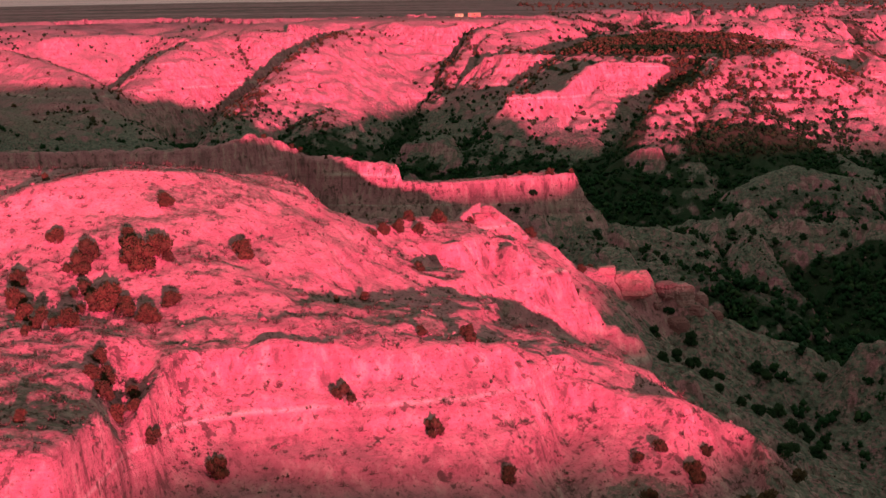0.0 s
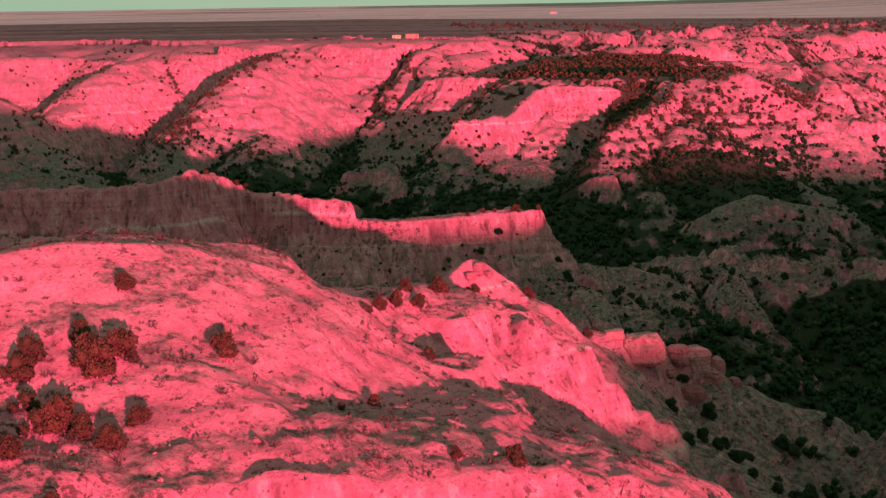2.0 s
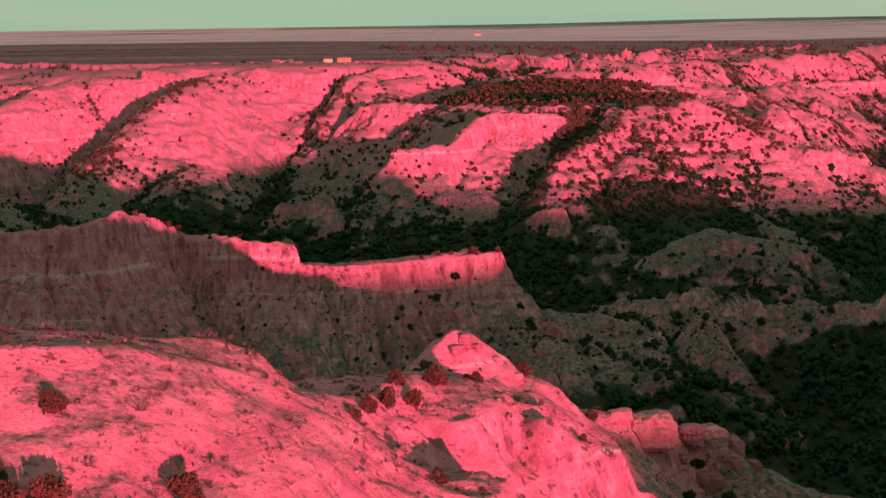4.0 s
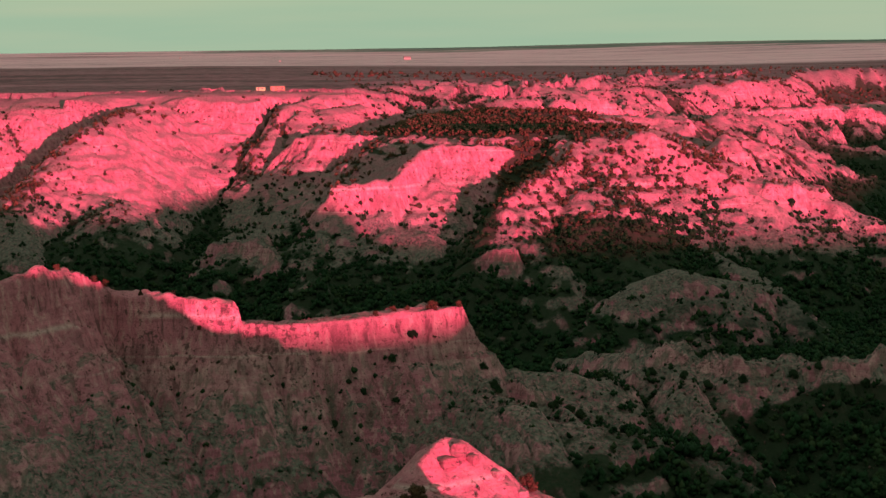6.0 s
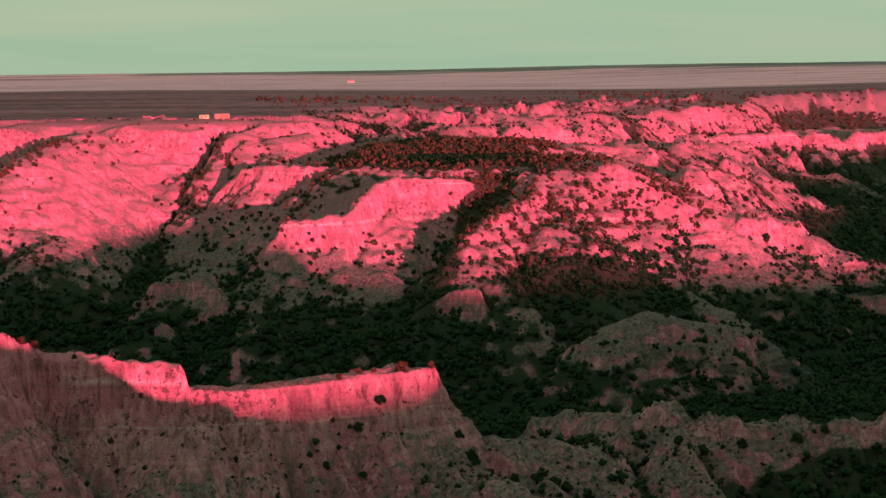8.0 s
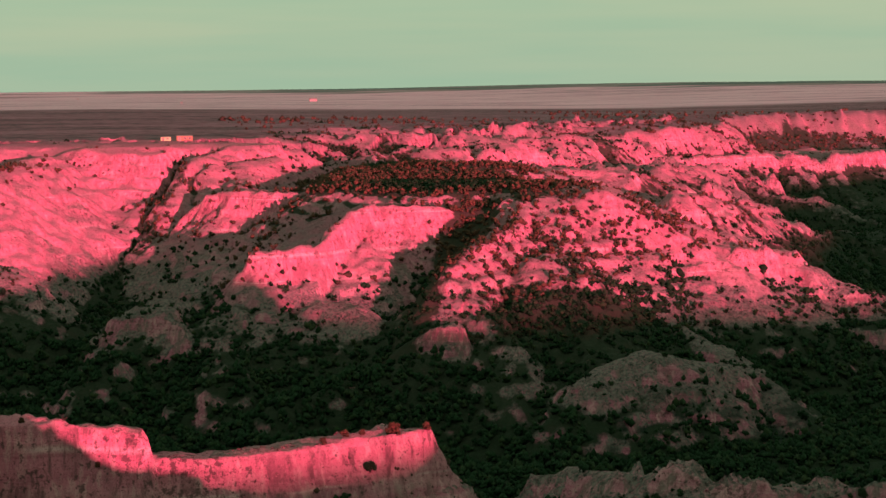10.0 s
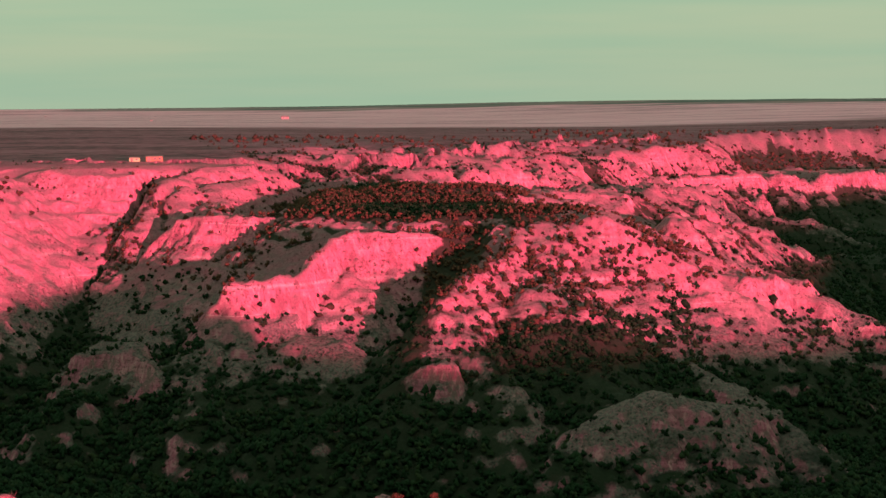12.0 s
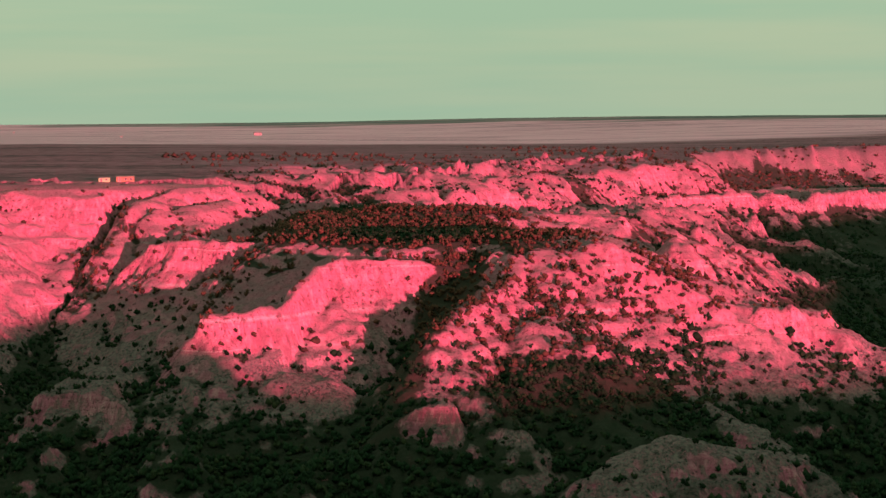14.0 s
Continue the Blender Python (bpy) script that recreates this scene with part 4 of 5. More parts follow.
def lumps(centre, radius):
    """Rough eight-faced lumps."""
    k = len(centre)
    o = np.array([[1, 0, 0], [0, 1, 0], [-1, 0, 0], [0, -1, 0], [0, 0, 1], [0, 0, -1]], float)
    o = o[None] * rng.uniform(0.65, 1.3, (k, 6, 1)) + rng.normal(0, 0.16, (k, 6, 3))
    turn = rng.uniform(0, 6.28, k)
    c, s = np.cos(turn)[:, None], np.sin(turn)[:, None]
    o = np.stack([o[..., 0] * c - o[..., 1] * s, o[..., 0] * s + o[..., 1] * c, o[..., 2]], -1)
    verts = (centre[:, None] + o * np.asarray(radius).reshape(k, 1, -1)).reshape(-1, 3)
    f = np.array([[0, 1, 4], [1, 2, 4], [2, 3, 4], [3, 0, 4], [1, 0, 5], [2, 1, 5], [3, 2, 5], [0, 3, 5]])
    return verts, (np.arange(k)[:, None, None] * 6 + f[None]).reshape(-1, 3)


def joined(*pieces):
    verts, tris, n = [], [], 0
    for v, t in pieces:
        verts.append(v)
        tris.append(t + n)
        n += len(v)
    return np.concatenate(verts), np.concatenate(tris)


def crown_mesh(name, flat, leaf):
    """A juniper crown one metre high: several leafy heads covered in upright tufts, with gaps between them."""
    heads = int(rng.integers(6, 9))
    a = rng.uniform(0, 6.28, heads)
    r = rng.uniform(0.10, 0.34, heads) * flat
    hc = np.stack([r * np.cos(a), r * np.sin(a), rng.uniform(0.10, 0.62, heads)], 1)
    hc[0] = (0, 0, 0.62)
    hr = rng.uniform(0.20, 0.31, heads)
    parts = [lumps(hc, np.stack([hr * 0.9, hr * 0.9, hr * 0.95], 1))]
    per = 84
    d = rng.normal(size=(heads, per, 3))
    d[..., 2] = d[..., 2] * 0.9 + 0.2
    d /= np.linalg.norm(d, axis=2)[..., None]
    base = (hc[:, None] + d * (hr[:, None] * rng.uniform(0.62, 0.98, (heads, per)))[..., None]).reshape(-1, 3)
    k = len(base)
    parts.append(lumps(base, rng.uniform(0.026, 0.052, k)[:, None] * np.array([1.0, 1.0, 1.5])))
    way = d.reshape(-1, 3)[::3] + np.array([0, 0, 0.75])
    parts.append(spindles(base[::3], way, rng.uniform(0.07, 0.13, len(way)), rng.uniform(0.012, 0.026, len(way))))
    v, t = joined(*parts)
    v[:, 2] = np.maximum(v[:, 2], 0.02)
    return mesh_of(name, v, t, leaf)


def trunk_mesh():
    """A short twisted trunk that forks into limbs."""
    parts = []
    for _ in range(4):
        a = rng.uniform(0, 6.28)
        path = [np.array([0, 0, -0.12]), np.array([0.02 * math.cos(a), 0.02 * math.sin(a), 0.15]), np.array([0.16 * math.cos(a), 0.16 * math.sin(a), 0.42])]
        girth = (0.055, 0.042, 0.014)
        rings = []
        for p, g in zip(path, girth):
            b = np.linspace(0, 6.28, 6)[:-1]
            rings.append(np.stack([p[0] + g * np.cos(b), p[1] + g * np.sin(b), np.full(5, p[2])], 1))
        v = np.concatenate(rings)
        t = []
        for level in range(2):
            for i in range(5):
                q, w = level * 5 + i, level * 5 + (i + 1) % 5
                t += [(q, w, w + 5), (q, w + 5, q + 5)]
        parts.append((v, np.array(t)))
    v, t = joined(*parts)
    return mesh_of("trunk", v, t, BARK)


def juniper(flat, label, leaf):
    thing = tagged(new("juniper"), label, "juniper tree", "junipers on the slopes")
    for name, mesh in (("trunk", trunk_mesh()), ("crown", crown_mesh("crown", flat, leaf))):
        part_ob = new(name, mesh)
        part_ob.parent = thing
    return thing


KINDS = [juniper(1.0, "dense rounded juniper rooted in bare red slope", LEAF), juniper(1.35, "broad low juniper spreading over red ground", LEAF),
         juniper(0.8, "upright narrow juniper on eroded red rock", LEAF), juniper(1.15, "ragged juniper with gaps on rocky ground", LEAF)]
SHADE_KINDS = [juniper(1.0, "rounded juniper on a shaded canyon slope, shade in its dark green leaf colour", SHADE_LEAF), juniper(1.3, "broad juniper on scrubby canyon slope, shade in its dark green leaf colour", SHADE_LEAF)]

# (x, y, height) of the junipers that stand singly
ON_DOME = [(-24.1, 205.7, 3.1), (-34.4, 213.6, 2.5), (-37.4, 203.3, 2.9), (-41.9, 200.9, 3.1), (-32.3, 200.8, 1.6), (-36.1, 200.0, 3.8), (-33.2, 200.8, 3.3), (-35.3, 198.3, 3.6),
           (-42.7, 199.1, 3.0), (-37.6, 190.2, 3.6), (-35.3, 188.8, 2.8), (-32.6, 186.5, 2.5), (-39.3, 189.5, 2.6), (-47.6, 189.0, 2.9), (-43.2, 182.3, 2.8), (-45.6, 184.2, 2.2),
           (-40.3, 182.2, 2.5), (-44.1, 178.4, 1.6), (-3.4, 230.9, 1.9), (-12.8, 203.2, 1.2), (-9.7, 208.2, 1.5), (-51.9, 224.7, 1.5)]
ON_FRONT = [(-35.2, 168.4, 2.2), (-33.9, 167.6, 2.8), (-32.6, 166.4, 2.4), (-31.0, 167.5, 1.8), (-29.3, 166.0, 2.2), (-35.6, 174.4, 2.3), (-34.5, 172.8, 2.9), (-31.9, 172.8, 2.0), (-38.1, 150.3, 1.6), (-23.3, 170.0, 2.9), (-10.7, 179.2, 2.7), (-1.1, 177.4, 2.7), (2.7, 188.6, 2.5), (-2.5, 189.9, 1.6),
            (21.2, 184.5, 1.6), (23.8, 185.2, 2.0), (27.3, 183.4, 3.1), (33.6, 185.7, 2.0), (35.6, 184.5, 2.8), (6.5, 175.7, 2.4), (21.9, 179.7, 2.4), (44.4, 187.2, 2.3), (42.1, 177.0, 3.3),
            (44.7, 182.9, 3.4), (29.2, 187.6, 1.8), (40.0, 190.0, 2.4), (47.5, 186.0, 3.0)]
ON_SADDLE = [(-10.4, 245.8, 2.0), (-8.5, 249.4, 2.5), (-6.5, 252.7, 2.9), (-3.6, 256.2, 2.5), (-0.7, 263.8, 2.9), (0.9, 296.2, 2.6), (-2.4, 288.0, 2.4), (3.8, 272.7, 1.6), (6.3, 284.8, 2.1), (16.3, 314.7, 2.6),
             (27.9, 321.6, 2.1), (21.7, 282.9, 2.8), (23.8, 267.9, 2.7), (21.3, 296.5, 1.8), (25.6, 313.7, 2.3), (42.7, 322.9, 2.4), (15.2, 239.7, 1.3), (4.5, 268.0, 1.9), (-5.0, 260.0, 2.2)]
ON_TOE = [(38.6, 309.1, 2.9), (37.4, 289.4, 2.7), (40.5, 292.7, 2.9), (43.3, 292.5, 2.9), (45.6, 292.3, 2.7), (46.9, 288.0, 2.5), (50.8, 289.2, 2.4), (59.3, 319.8, 3.2), (60.8, 318.3, 3.2), (46.8, 318.8, 3.4),
          (53.9, 288.7, 2.9), (61.7, 311.2, 3.1), (60.9, 294.4, 3.4), (64.6, 297.6, 3.4), (69.1, 304.1, 3.5), (52.5, 261.1, 3.4), (57.0, 276.0, 3.0), (63.0, 283.0, 3.2), (48.5, 300.0, 2.6), (55.0, 305.0, 2.8)]
ON_MESA = [(-43.4, 529.0, 2.2), (-45.8, 527.0, 2.0), (-53.6, 521.7, 1.9), (19.4, 525.6, 1.8), (24.1, 529.4, 1.8), (27.4, 530.3, 1.6), (33.4, 531.4, 3.1), (22.7, 521.3, 2.5), (28.2, 525.3, 2.8), (34.2, 530.1, 1.8),
           (40.1, 531.7, 2.1), (8.0, 512.7, 2.7), (15.1, 515.2, 2.2), (23.0, 515.2, 2.0), (12.0, 516.0, 1.7), (45.3, 527.1, 2.1), (47.4, 523.3, 3.1), (51.5, 525.5, 2.6), (47.9, 522.4, 2.3), (52.7, 518.4, 2.3),
           (56.8, 524.4, 2.6), (61.5, 521.9, 2.8), (57.2, 520.4, 2.3), (79.6, 572.7, 3.4), (65.3, 521.8, 3.4), (68.3, 523.2, 3.4), (-35.1, 524.9, 1.4), (-21.9, 520.7, 1.5)]
ON_LOW_RIDGE = [(94.6, 556.4, 3.4), (106.6, 545.9, 3.6), (114.9, 542.7, 3.0), (126.9, 540.0, 3.3), (133.2, 537.9, 3.0), (136.5, 528.0, 3.5), (116.4, 530.4, 3.6), (125.6, 525.0, 3.8), (130.0, 518.5, 4.0), (139.0, 520.4, 4.0),
                (98.0, 538.0, 2.8), (88.0, 548.0, 3.0), (110.0, 522.0, 3.6), (104.0, 530.0, 2.6), (120.0, 512.0, 3.8), (143.0, 531.0, 3.2), (75.0, 552.0, 3.0), (82.0, 560.0, 3.2)]
for spots in (ON_DOME, ON_FRONT, ON_SADDLE, ON_TOE, ON_MESA, ON_LOW_RIDGE):
    heights = on_ground(np.array([s[0] for s in spots]), np.array([s[1] for s in spots]))
    for (px, py, tall), pz in zip(spots, heights):
        if px < -30 and 180 < py < 206:
            tall *= 1.15
        tall *= 0.88
        wide = tall * rng.uniform(0.85, 1.10)
        m = Matrix.Translation((px, py, pz - 0.1)) @ Matrix.Rotation(rng.uniform(0, 6.28), 4, "Z") @ Matrix.Diagonal((wide, wide, tall, 1))
        # junipers below -43 are the copies with shade in their colour
        copy_thing(SHADE_KINDS[int(rng.integers(0, 2))] if pz < -43 else KINDS[int(rng.integers(0, 4))], m)
for kind, (px, py) in zip(KINDS + SHADE_KINDS, ((-46.5, 205.0), (-41.0, 193.5), (-30.5, 190.5), (-49.0, 196.0), (58.0, 300.0), (66.0, 308.0))):
    kind.matrix_basis = Matrix.Translation((px, py, float(on_ground(px, py)) - 0.1)) @ Matrix.Diagonal((2.4, 2.4, 2.2, 1))


def lie_of_land(x, y, reach=3.0):
    """Height, steepness and hollowness of the ground."""
    h = land(x, y, False)
    e, w = land(x + reach, y, False), land(x - reach, y, False)
    n, s = land(x, y + reach, False), land(x, y - reach, False)
    return h, np.hypot(e - w, n - s) / (2 * reach), (e + w + n + s - 4 * h) / reach ** 2


def far_junipers():
    """The woods of the canyon's far side, too many to count."""
    k = 150000
    y = np.concatenate([rng.uniform(480, 1600, k - 9000), rng.uniform(300, 480, 9000)])
    x = rng.uniform(-0.29, 0.50, k) * y
    keep = (x > -320) & (x < 560) & ((y > 690) | (x > 60) | (y > 545)) & ((y > 480) | (x > 62)) & ((x < 340) | (y > 980))
    x, y = x[keep], y[keep]
    p = on_grid(x, y, WOODS) + dotted(x, y, on_ground(x, y))
    take = rng.uniform(0, 1, len(x)) < p * 0.46 * np.clip(y / 900, 0.8, 1.6)
    x, y, h = x[take], y[take], on_ground(x[take], y[take])
    k = len(x)
    tall = rng.uniform(1.4, 3.0, k) * np.where(y > 1090, 0.85, 1.0) * np.where(h < -70, 1.35, 1.0) * np.where((y > 1095) & (on_grid(x, y, STEEP) < 0.16), 0.55, 1.0)
    # trees below the sunlit height, and some green patches, take the shade-dark leaf
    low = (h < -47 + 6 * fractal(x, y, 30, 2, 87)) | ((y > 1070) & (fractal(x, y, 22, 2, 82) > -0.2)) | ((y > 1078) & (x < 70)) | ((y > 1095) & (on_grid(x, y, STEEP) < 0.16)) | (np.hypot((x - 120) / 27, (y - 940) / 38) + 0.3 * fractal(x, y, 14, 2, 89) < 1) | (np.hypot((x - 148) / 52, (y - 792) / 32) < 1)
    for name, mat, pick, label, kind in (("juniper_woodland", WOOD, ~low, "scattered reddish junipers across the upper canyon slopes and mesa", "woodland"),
                                         ("valley_thicket", SHADE_GREEN, low, "thickets filling the canyon bottom and gullies, shade in their dark green leaf colour", "thicket")):
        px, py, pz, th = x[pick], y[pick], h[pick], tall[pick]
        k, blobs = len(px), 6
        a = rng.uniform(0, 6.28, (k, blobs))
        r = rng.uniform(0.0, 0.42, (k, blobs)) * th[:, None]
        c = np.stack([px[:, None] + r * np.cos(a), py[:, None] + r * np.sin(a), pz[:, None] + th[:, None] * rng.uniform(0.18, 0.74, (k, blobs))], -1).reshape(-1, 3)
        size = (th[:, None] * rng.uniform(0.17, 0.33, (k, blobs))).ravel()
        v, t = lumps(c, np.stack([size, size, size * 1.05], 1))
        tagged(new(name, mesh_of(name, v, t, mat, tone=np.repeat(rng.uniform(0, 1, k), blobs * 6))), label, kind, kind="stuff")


def slope_shrubs():
    """Small dark shrubs dotted over the canyon's slopes."""
    k, m, w, f = 100000, 26000, 9000, 16000
    y = np.concatenate([rng.uniform(690, 1650, k), rng.uniform(690, 860, m), rng.uniform(492, 575, w), rng.uniform(1480, 2000, f)])
    x = np.concatenate([rng.uniform(-0.24, 0.40, k) * y[:k], rng.uniform(-110, 300, m), rng.uniform(-90, 160, w), rng.uniform(400, 900, f)])
    hollow, steep = on_grid(x, y, HOLLOW), on_grid(x, y, STEEP)
    p = 0.20 + 0.42 * fractal(x, y, 17, 3, 88) + np.clip(hollow, -0.1, 0.4) * 1.5 - 0.25 * step(0.9, 1.3, steep)
    p -= 0.3 * near_line(x, y, [(-35, 1045), (-50, 1000), (-62, 960)], 22) + 0.3 * near_line(x, y, [(58, 852), (84, 868)], 12)
    p += 0.30 * step(1.15, 0.8, np.hypot((x - 150) / 55, (y - 835) / 50))
    p = np.where((y > 1085) & (x < 70), 0.0, p)
    p = np.where(y < 600, 0.30 + 0.35 * fractal(x, y, 9, 2, 94), p)
    p = np.where((y > 1150) & (steep < 0.13), np.minimum(p, 0.06), p)
    take = rng.uniform(0, 1, len(x)) < p * 0.75
    x, y = x[take], y[take]
    h = on_ground(x, y)
    take = (y > 600) | (h < np.where(x < 60, -45, -58))
    x, y, h = x[take], y[take], h[take]
    size = rng.gamma(5.0, 0.15, len(x)).clip(0.3, 1.5) * np.where(y > 1150, 1.15 + 0.85 * (y > 1480), np.where((y < 860) & (y > 600), 1.25, np.where(y < 600, 0.62, 1.0)))
    # shrubs under the shade line get the leaf colour with shade in it
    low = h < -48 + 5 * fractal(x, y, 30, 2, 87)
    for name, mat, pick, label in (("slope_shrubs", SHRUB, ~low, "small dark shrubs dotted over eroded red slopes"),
                                   ("valley_shrubs", SHADE_GREEN, low, "shrubs dotted over shaded canyon slopes, shade in their dark green leaf colour")):
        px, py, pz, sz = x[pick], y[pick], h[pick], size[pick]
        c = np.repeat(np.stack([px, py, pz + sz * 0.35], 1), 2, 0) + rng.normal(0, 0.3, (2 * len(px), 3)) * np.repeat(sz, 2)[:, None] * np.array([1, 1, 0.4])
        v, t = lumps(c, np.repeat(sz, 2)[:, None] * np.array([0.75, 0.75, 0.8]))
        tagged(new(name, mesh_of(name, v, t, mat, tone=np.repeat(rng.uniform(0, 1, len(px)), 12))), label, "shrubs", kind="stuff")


def dry_brush():
    """Low dry bushes and grass tufts on the nearer slopes."""
    k = 52000
    y = np.concatenate([rng.uniform(140, 345, k), rng.uniform(490, 570, 10000), rng.uniform(700, 900, 9000)])
    x = np.concatenate([rng.uniform(-0.30, 0.30, k) * y[:k], rng.uniform(-90, 145, 10000), rng.uniform(-120, 270, 9000)])
    h, steep, hollow = lie_of_land(x, y, 1.5)
    p = 0.30 + 0.42 * fractal(x, y, 9, 3, 91) + 0.5 * np.clip(hollow, 0, 0.6) + 0.35 * step(0.5, 0.2, steep) - 0.25 * step(0.9, 1.4, steep)
    take = rng.uniform(0, 1, len(x)) < p * 0.62
    x, y, h = x[take], y[take], on_ground(x[take], y[take])
    k = len(x)
    clods = 4
    size = np.clip(rng.gamma(2.6, 0.095, k), 0.08, 0.75) * np.where(y > 450, 1.5, 1.0)
    c = np.stack([x, y, h], 1)[:, None] + rng.normal(0, 1, (k, clods, 3)) * (size[:, None, None] * np.array([0.40, 0.40, 0.10])) + np.array([0, 0, 0.1]) * size[:, None, None]
    r = (size[:, None] * rng.uniform(0.16, 0.36, (k, clods))).reshape(-1, 1) * np.array([1.0, 1.0, 1.25])
    v, t = lumps(c.reshape(-1, 3), r)
    tagged(new("dry_brush", mesh_of("dry_brush", v, t, BRUSH)), "low dry brush and grass tufts on red slopes", "brush", kind="stuff")


def bare_bushes():
    """Leafless twiggy bushes on the nearer slopes: fans of thin upright twigs."""
    k = 13000
    y = np.concatenate([rng.uniform(140, 330, k), rng.uniform(495, 560, 1500)])
    x = np.concatenate([rng.uniform(-0.27, 0.28, k) * y[:k], rng.uniform(-90, 60, 1500)])
    h, steep, hollow = lie_of_land(x, y, 1.5)
    p = 0.16 + 0.45 * fractal(x, y, 12, 3, 93) + 0.30 * step(0.35, 0.1, steep) + 0.6 * np.clip(hollow, 0, 0.5)
    p += 0.45 * (y < 195) * step(-22, -25, h) * step(-0.3, 0.3, fractal(x, y, 7, 2, 96))
    take = rng.uniform(0, 1, len(x)) < p * 0.7
    x, y, h = x[take], y[take], on_ground(x[take], y[take])
    k, twigs = len(x), 18
    size = np.clip(rng.gamma(4.0, 0.15, k), 0.25, 1.3)
    base = np.repeat(np.stack([x, y, h - 0.04], 1), twigs, 0) + rng.normal(0, 1, (k * twigs, 3)) * np.repeat(size, twigs)[:, None] * np.array([0.16, 0.16, 0.0])
    way = rng.normal(0, 1, (k * twigs, 3)) * np.array([0.75, 0.75, 0.25]) + np.array([0, 0, 0.75])
    v, t = spindles(base, way, np.repeat(size, twigs) * rng.uniform(0.6, 1.15, k * twigs), np.repeat(size, twigs) * 0.032)
    tagged(new("bare_bushes", mesh_of("bare_bushes", v, t, BRUSH)), "leafless grey-brown twiggy bushes on red slopes", "bushes", kind="stuff")


def fallen_rocks():
    k = 14000
    y = np.concatenate([rng.uniform(140, 345, k), rng.uniform(490, 570, 5000)])
    x = np.concatenate([rng.uniform(-0.30, 0.30, k) * y[:k], rng.uniform(-90, 145, 5000)])
    h, steep, hollow = lie_of_land(x, y, 1.5)
    p = 0.10 + 0.25 * fractal(x, y, 14, 3, 95) + 0.3 * step(0.5, 1.0, steep)
    take = rng.uniform(0, 1, len(x)) < p * 0.6
    x, y, h = x[take], y[take], on_ground(x[take], y[take])
    size = np.clip(rng.gamma(1.6, 0.12, len(x)), 0.08, 1.0)
    v, t = lumps(np.stack([x, y, h + size * 0.15], 1), np.stack([size, size * 0.8, size * 0.6], 1))
    tagged(new("fallen_rocks", mesh_of("fallen_rocks", v, t, STONE)), "small fallen blocks of red and pale rock", "rocks", kind="stuff")


far_junipers()
slope_shrubs()
dry_brush()
bare_bushes()
fallen_rocks()


# ---- rock blocks broken from the ledges ----
def rock_block(label, group, size, at, turn, material):
    """A cracked block of bedded rock: cut corners, uneven beds and a rough top."""
    bm = bmesh.new()
    bmesh.ops.create_cube(bm, size=1.0)
    bmesh.ops.subdivide_edges(bm, edges=bm.edges, cuts=11, use_grid_fill=True)
    seed = float(rng.uniform(0, 50))
    ledge = rng.uniform(-0.10, 0.07, 7)
    for v in bm.verts:
        p = Vector(v.co)
        q = p * (1 - 0.22 * max(0.0, p.length - 0.48) / 0.38)
        where = Vector((p.x * size[0], p.y * size[1], p.z * size[2])) * 0.45 + Vector((seed, seed * 0.7, 0))
        wob = 0.30 * noise.noise(where) + 0.14 * noise.noise(where * 2.3) + 0.06 * noise.noise(where * 5.1)
        flute = 0.10 * (1 - abs(noise.noise(Vector((where.x * 2.6, where.y * 2.6, seed))))) ** 3
        bed = float(ledge[min(6, max(0, int((p.z + 0.5 + 0.12 * noise.noise(where)) * 7)))])
        side = 1 + wob + bed - flute - 0.16 * max(0.0, p.z)
        v.co = (q.x * side * size[0], q.y * side * size[1], (q.z + 0.30 * wob * (1 if p.z > 0 else 0)) * size[2])
    mesh = bpy.data.meshes.new("rock_block")
    bm.to_mesh(mesh)
    bm.free()
    mesh.materials.append(material)
    ob = tagged(new("rock_block", mesh), label, "rock", group)
    z = float(on_ground(at[0], at[1]))
    ob.matrix_basis = Matrix.Translation((at[0], at[1], z + size[2] * 0.02)) @ Matrix.Rotation(turn, 4, "Z")


for bx, by, w, d, t in ((35.4, 319.6, 8.0, 6.0, 5.4), (30.4, 318.6, 3.6, 3.0, 1.8)):
    rock_block("pale tan slab of bedded rock on a canyon ledge", "rock blocks on the headland", (w, d, t), (bx, by), float(rng.uniform(-0.5, 0.1)), PALE_STONE)
for bx, by, w, d, t in ((42.6, 325.2, 4.0, 3.6, 3.6), (46.2, 326.4, 4.4, 3.8, 5.0), (49.6, 327.6, 3.2, 3.0, 3.4), (44.6, 322.6, 4.2, 3.0, 3.6), (48.6, 324.4, 3.0, 2.6, 2.6), (53.0, 328.8, 2.6, 2.4, 2.2), (40.6, 322.2, 2.2, 1.8, 1.6),
                        (8.2, 314.2, 1.9, 1.8, 2.4), (6.6, 312.8, 2.2, 1.8, 1.6), (9.6, 313.6, 1.4, 1.3, 1.6), (4.8, 309.5, 1.6, 1.5, 1.2),
                        (12.2, 312.8, 1.6, 1.3, 1.2), (15.0, 311.5, 1.3, 1.2, 1.0)):
    rock_block("weathered red rock block with rough bedded sides", "rock blocks on the headland", (w, d, t), (bx, by), float(rng.uniform(-1.5, 1.5)), STONE)

# ---- buildings on the plain ----
CABIN_AT, SHED_AT = (13.0, 1116.0), (22.6, 1116.5)
FARMS_AT = [(372, 3450), (121, 3308), (-70, 4200)]


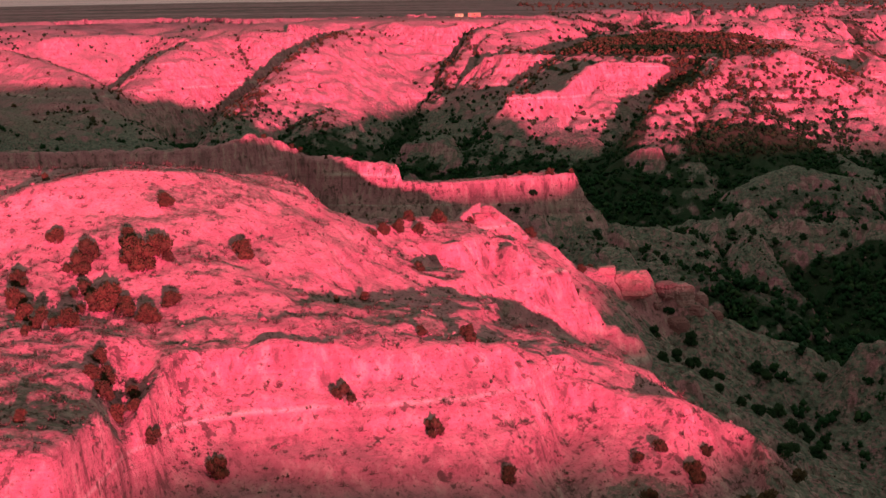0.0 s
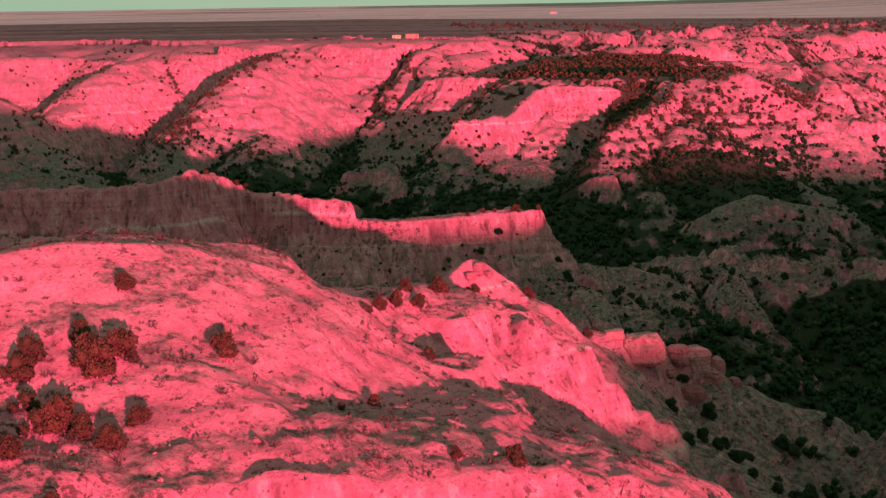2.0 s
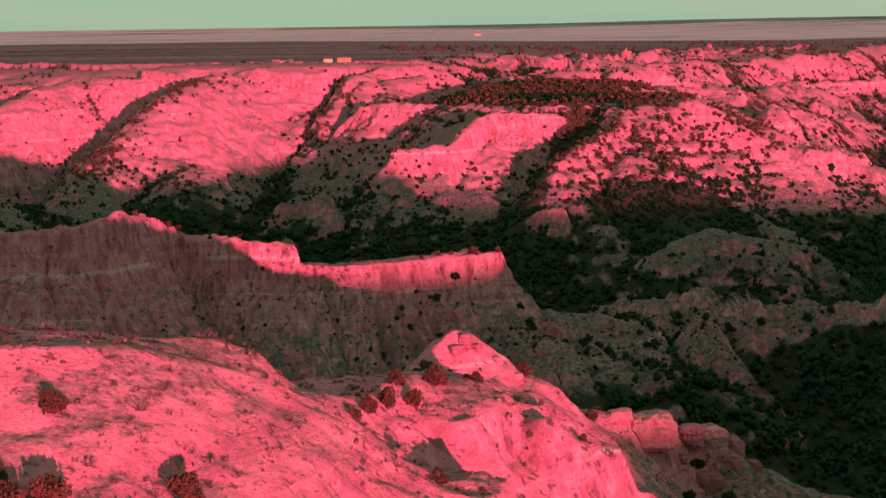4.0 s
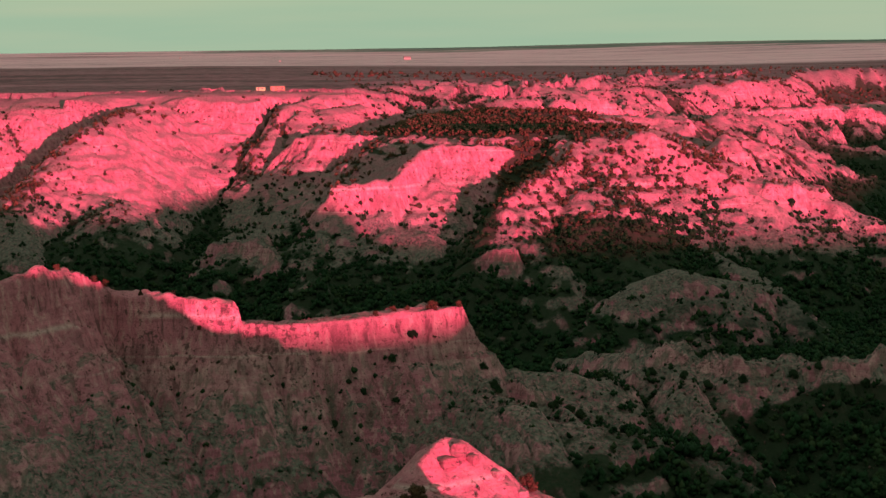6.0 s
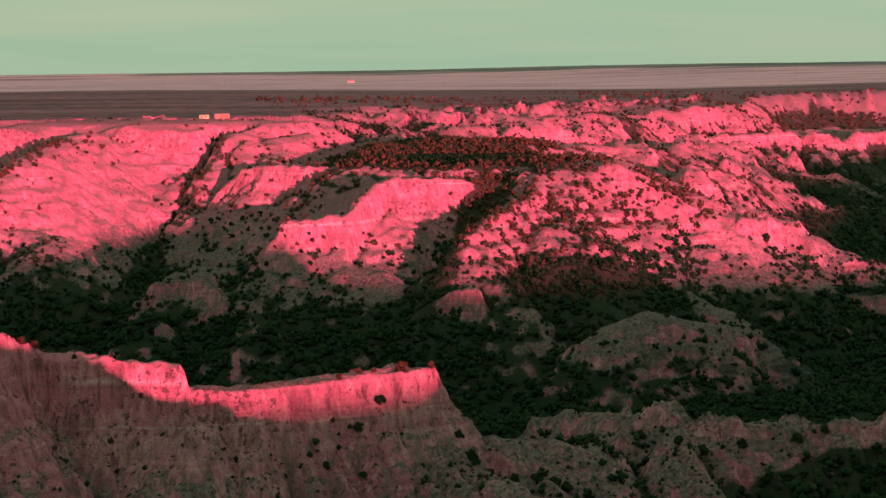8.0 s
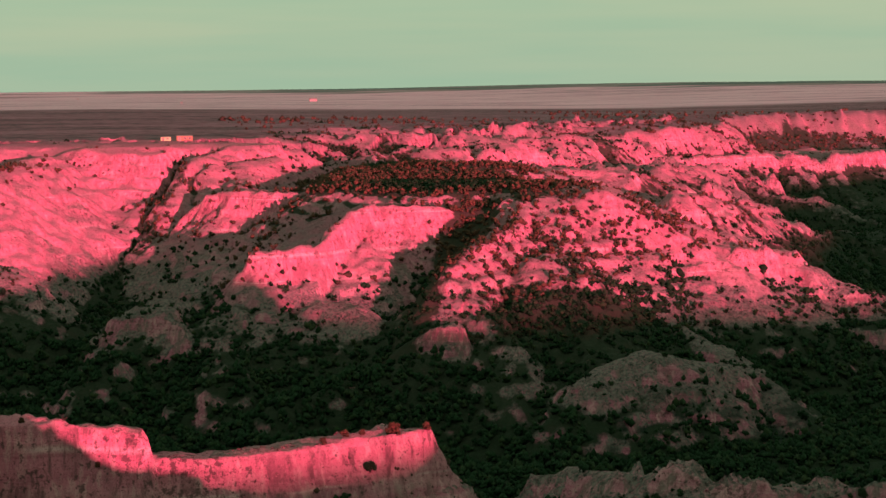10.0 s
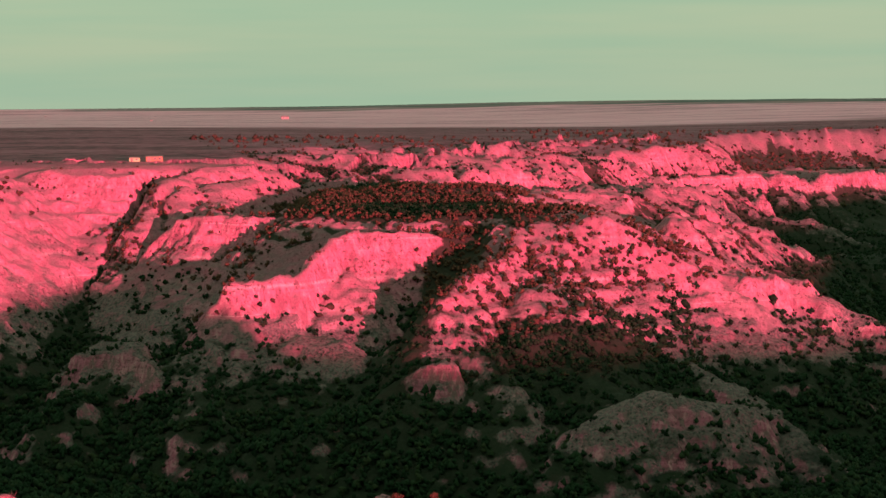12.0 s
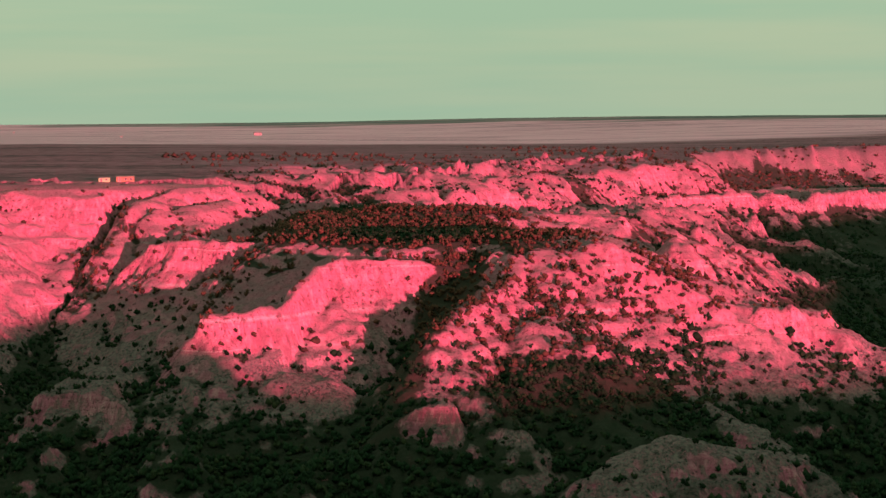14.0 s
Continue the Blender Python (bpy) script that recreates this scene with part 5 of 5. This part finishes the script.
def box(bm, x0, x1, y0, y1, z0, z1):
    v = [bm.verts.new(c) for c in ((x0, y0, z0), (x1, y0, z0), (x1, y1, z0), (x0, y1, z0), (x0, y0, z1), (x1, y0, z1), (x1, y1, z1), (x0, y1, z1))]
    for f in ((3, 2, 1, 0), (4, 5, 6, 7), (0, 1, 5, 4), (1, 2, 6, 5), (2, 3, 7, 6), (3, 0, 4, 7)):
        bm.faces.new([v[i] for i in f])


def part(name, bm, material, parent, label=""):
    mesh = bpy.data.meshes.new(name)
    bm.normal_update()
    bm.to_mesh(mesh)
    bm.free()
    mesh.materials.append(material)
    ob = new(name, mesh)
    ob.parent = parent
    return tagged(ob, label)


def building(name, label, width, depth, wall, rise, wall_mat, roof_mat, openings):
    """A small building: four walls with thickness, a door, windows with frames, and a gabled or low roof with eaves."""
    thing = tagged(new(name), label, "building")
    bm = bmesh.new()
    box(bm, -width / 2, width / 2, -depth / 2, -depth / 2 + 0.15, -0.6, wall)
    box(bm, -width / 2, width / 2, depth / 2 - 0.15, depth / 2, -0.6, wall)
    box(bm, -width / 2, -width / 2 + 0.15, -depth / 2 + 0.15, depth / 2 - 0.15, -0.6, wall)
    box(bm, width / 2 - 0.15, width / 2, -depth / 2 + 0.15, depth / 2 - 0.15, -0.6, wall)
    part("wall", bm, wall_mat, thing)
    bm = bmesh.new()
    eave = 0.3
    ridge = [bm.verts.new((sx * (width / 2 + eave), 0, wall + rise)) for sx in (-1, 1)]
    low = [[bm.verts.new((sx * (width / 2 + eave), sy * (depth / 2 + eave), wall - 0.02)) for sx in (-1, 1)] for sy in (-1, 1)]
    for side in low:
        bm.faces.new([side[0], side[1], ridge[1], ridge[0]])
    bm.faces.new([low[0][0], ridge[0], low[1][0]])
    bm.faces.new([low[0][1], low[1][1], ridge[1]])
    bm.faces.new([low[0][0], low[1][0], low[1][1], low[0][1]])
    bmesh.ops.recalc_face_normals(bm, faces=bm.faces)
    part("roof", bm, roof_mat, thing)
    for kind, at, size, base, tall in openings:
        bm = bmesh.new()
        box(bm, at - size / 2, at + size / 2, -depth / 2 - 0.05, -depth / 2 - 0.004, base, base + tall)
        frame_part = part(kind, bm, TRIM, thing)
        bm = bmesh.new()
        box(bm, at - size / 2 + 0.08, at + size / 2 - 0.08, -depth / 2 - 0.075, -depth / 2 - 0.052, base + 0.08, base + tall - 0.08)
        part("pane" if kind == "window" else "door_leaf", bm, GLASS if kind == "window" else DOOR, frame_part)
    return thing


TAN, ORANGE, ROOF = painted("tan_wall", (0.44, 0.48, 0.20), (0.34, 0.36, 0.16)), painted("rust_wall", (0.33, 0.19, 0.10), (0.25, 0.13, 0.08)), painted("tin_roof", (0.24, 0.20, 0.18), (0.16, 0.12, 0.11))
WHITE, TRIM, DOOR = painted("white_wall", (0.28, 0.26, 0.20), (0.22, 0.19, 0.16)), painted("trim", (0.55, 0.45, 0.38), (0.4, 0.3, 0.26)), painted("door_paint", (0.25, 0.16, 0.13), (0.18, 0.11, 0.09))
GLASS = painted("window_glass", (0.05, 0.06, 0.06), (0.08, 0.08, 0.08))
GLASS.node_tree.nodes["Principled BSDF"].inputs["Roughness"].default_value = 0.1


def put(thing, x, y, turn=0.0, sink=0.1):
    thing.matrix_basis = Matrix.Translation((x, y, float(on_ground(x, y)) - sink)) @ Matrix.Rotation(radians(turn), 4, "Z")


cabin = building("cabin", "low tan cabin with flat tin roof at the canyon rim", 5.2, 4.0, 2.0, 0.3, TAN, ROOF, [("door", -1.4, 0.95, 0.0, 1.8), ("window", 0.9, 1.1, 0.8, 0.8)])
put(cabin, *CABIN_AT)
shed = building("long_shed", "long rust-coloured shed with low tin roof beside the cabin", 8.2, 4.6, 2.5, 0.4, ORANGE, ROOF, [("door", -2.6, 1.1, 0.0, 2.0), ("window", 0.2, 1.2, 0.9, 0.9), ("window", 2.6, 1.2, 0.9, 0.9)])
put(shed, *SHED_AT)
HOUSE_NODES = [("window", -3.5, 1.6, 1.0, 1.4), ("door", 0.0, 1.3, 0.0, 2.2), ("window", 3.5, 1.6, 1.0, 1.4)]
farm = building("farmhouse", "distant white farmhouse with gabled roof on the plain", 14.0, 9.0, 4.0, 2.6, WHITE, ROOF, HOUSE_NODES)
tagged(farm, group="farm buildings on the plain")
put(farm, *FARMS_AT[0])
for fx, fy in FARMS_AT[1:]:
    other = copy_thing(farm, Matrix.Identity(4))
    put(other, fx, fy, float(rng.uniform(-25, 25)))
    other.scale = (0.3, 0.3, 0.28)
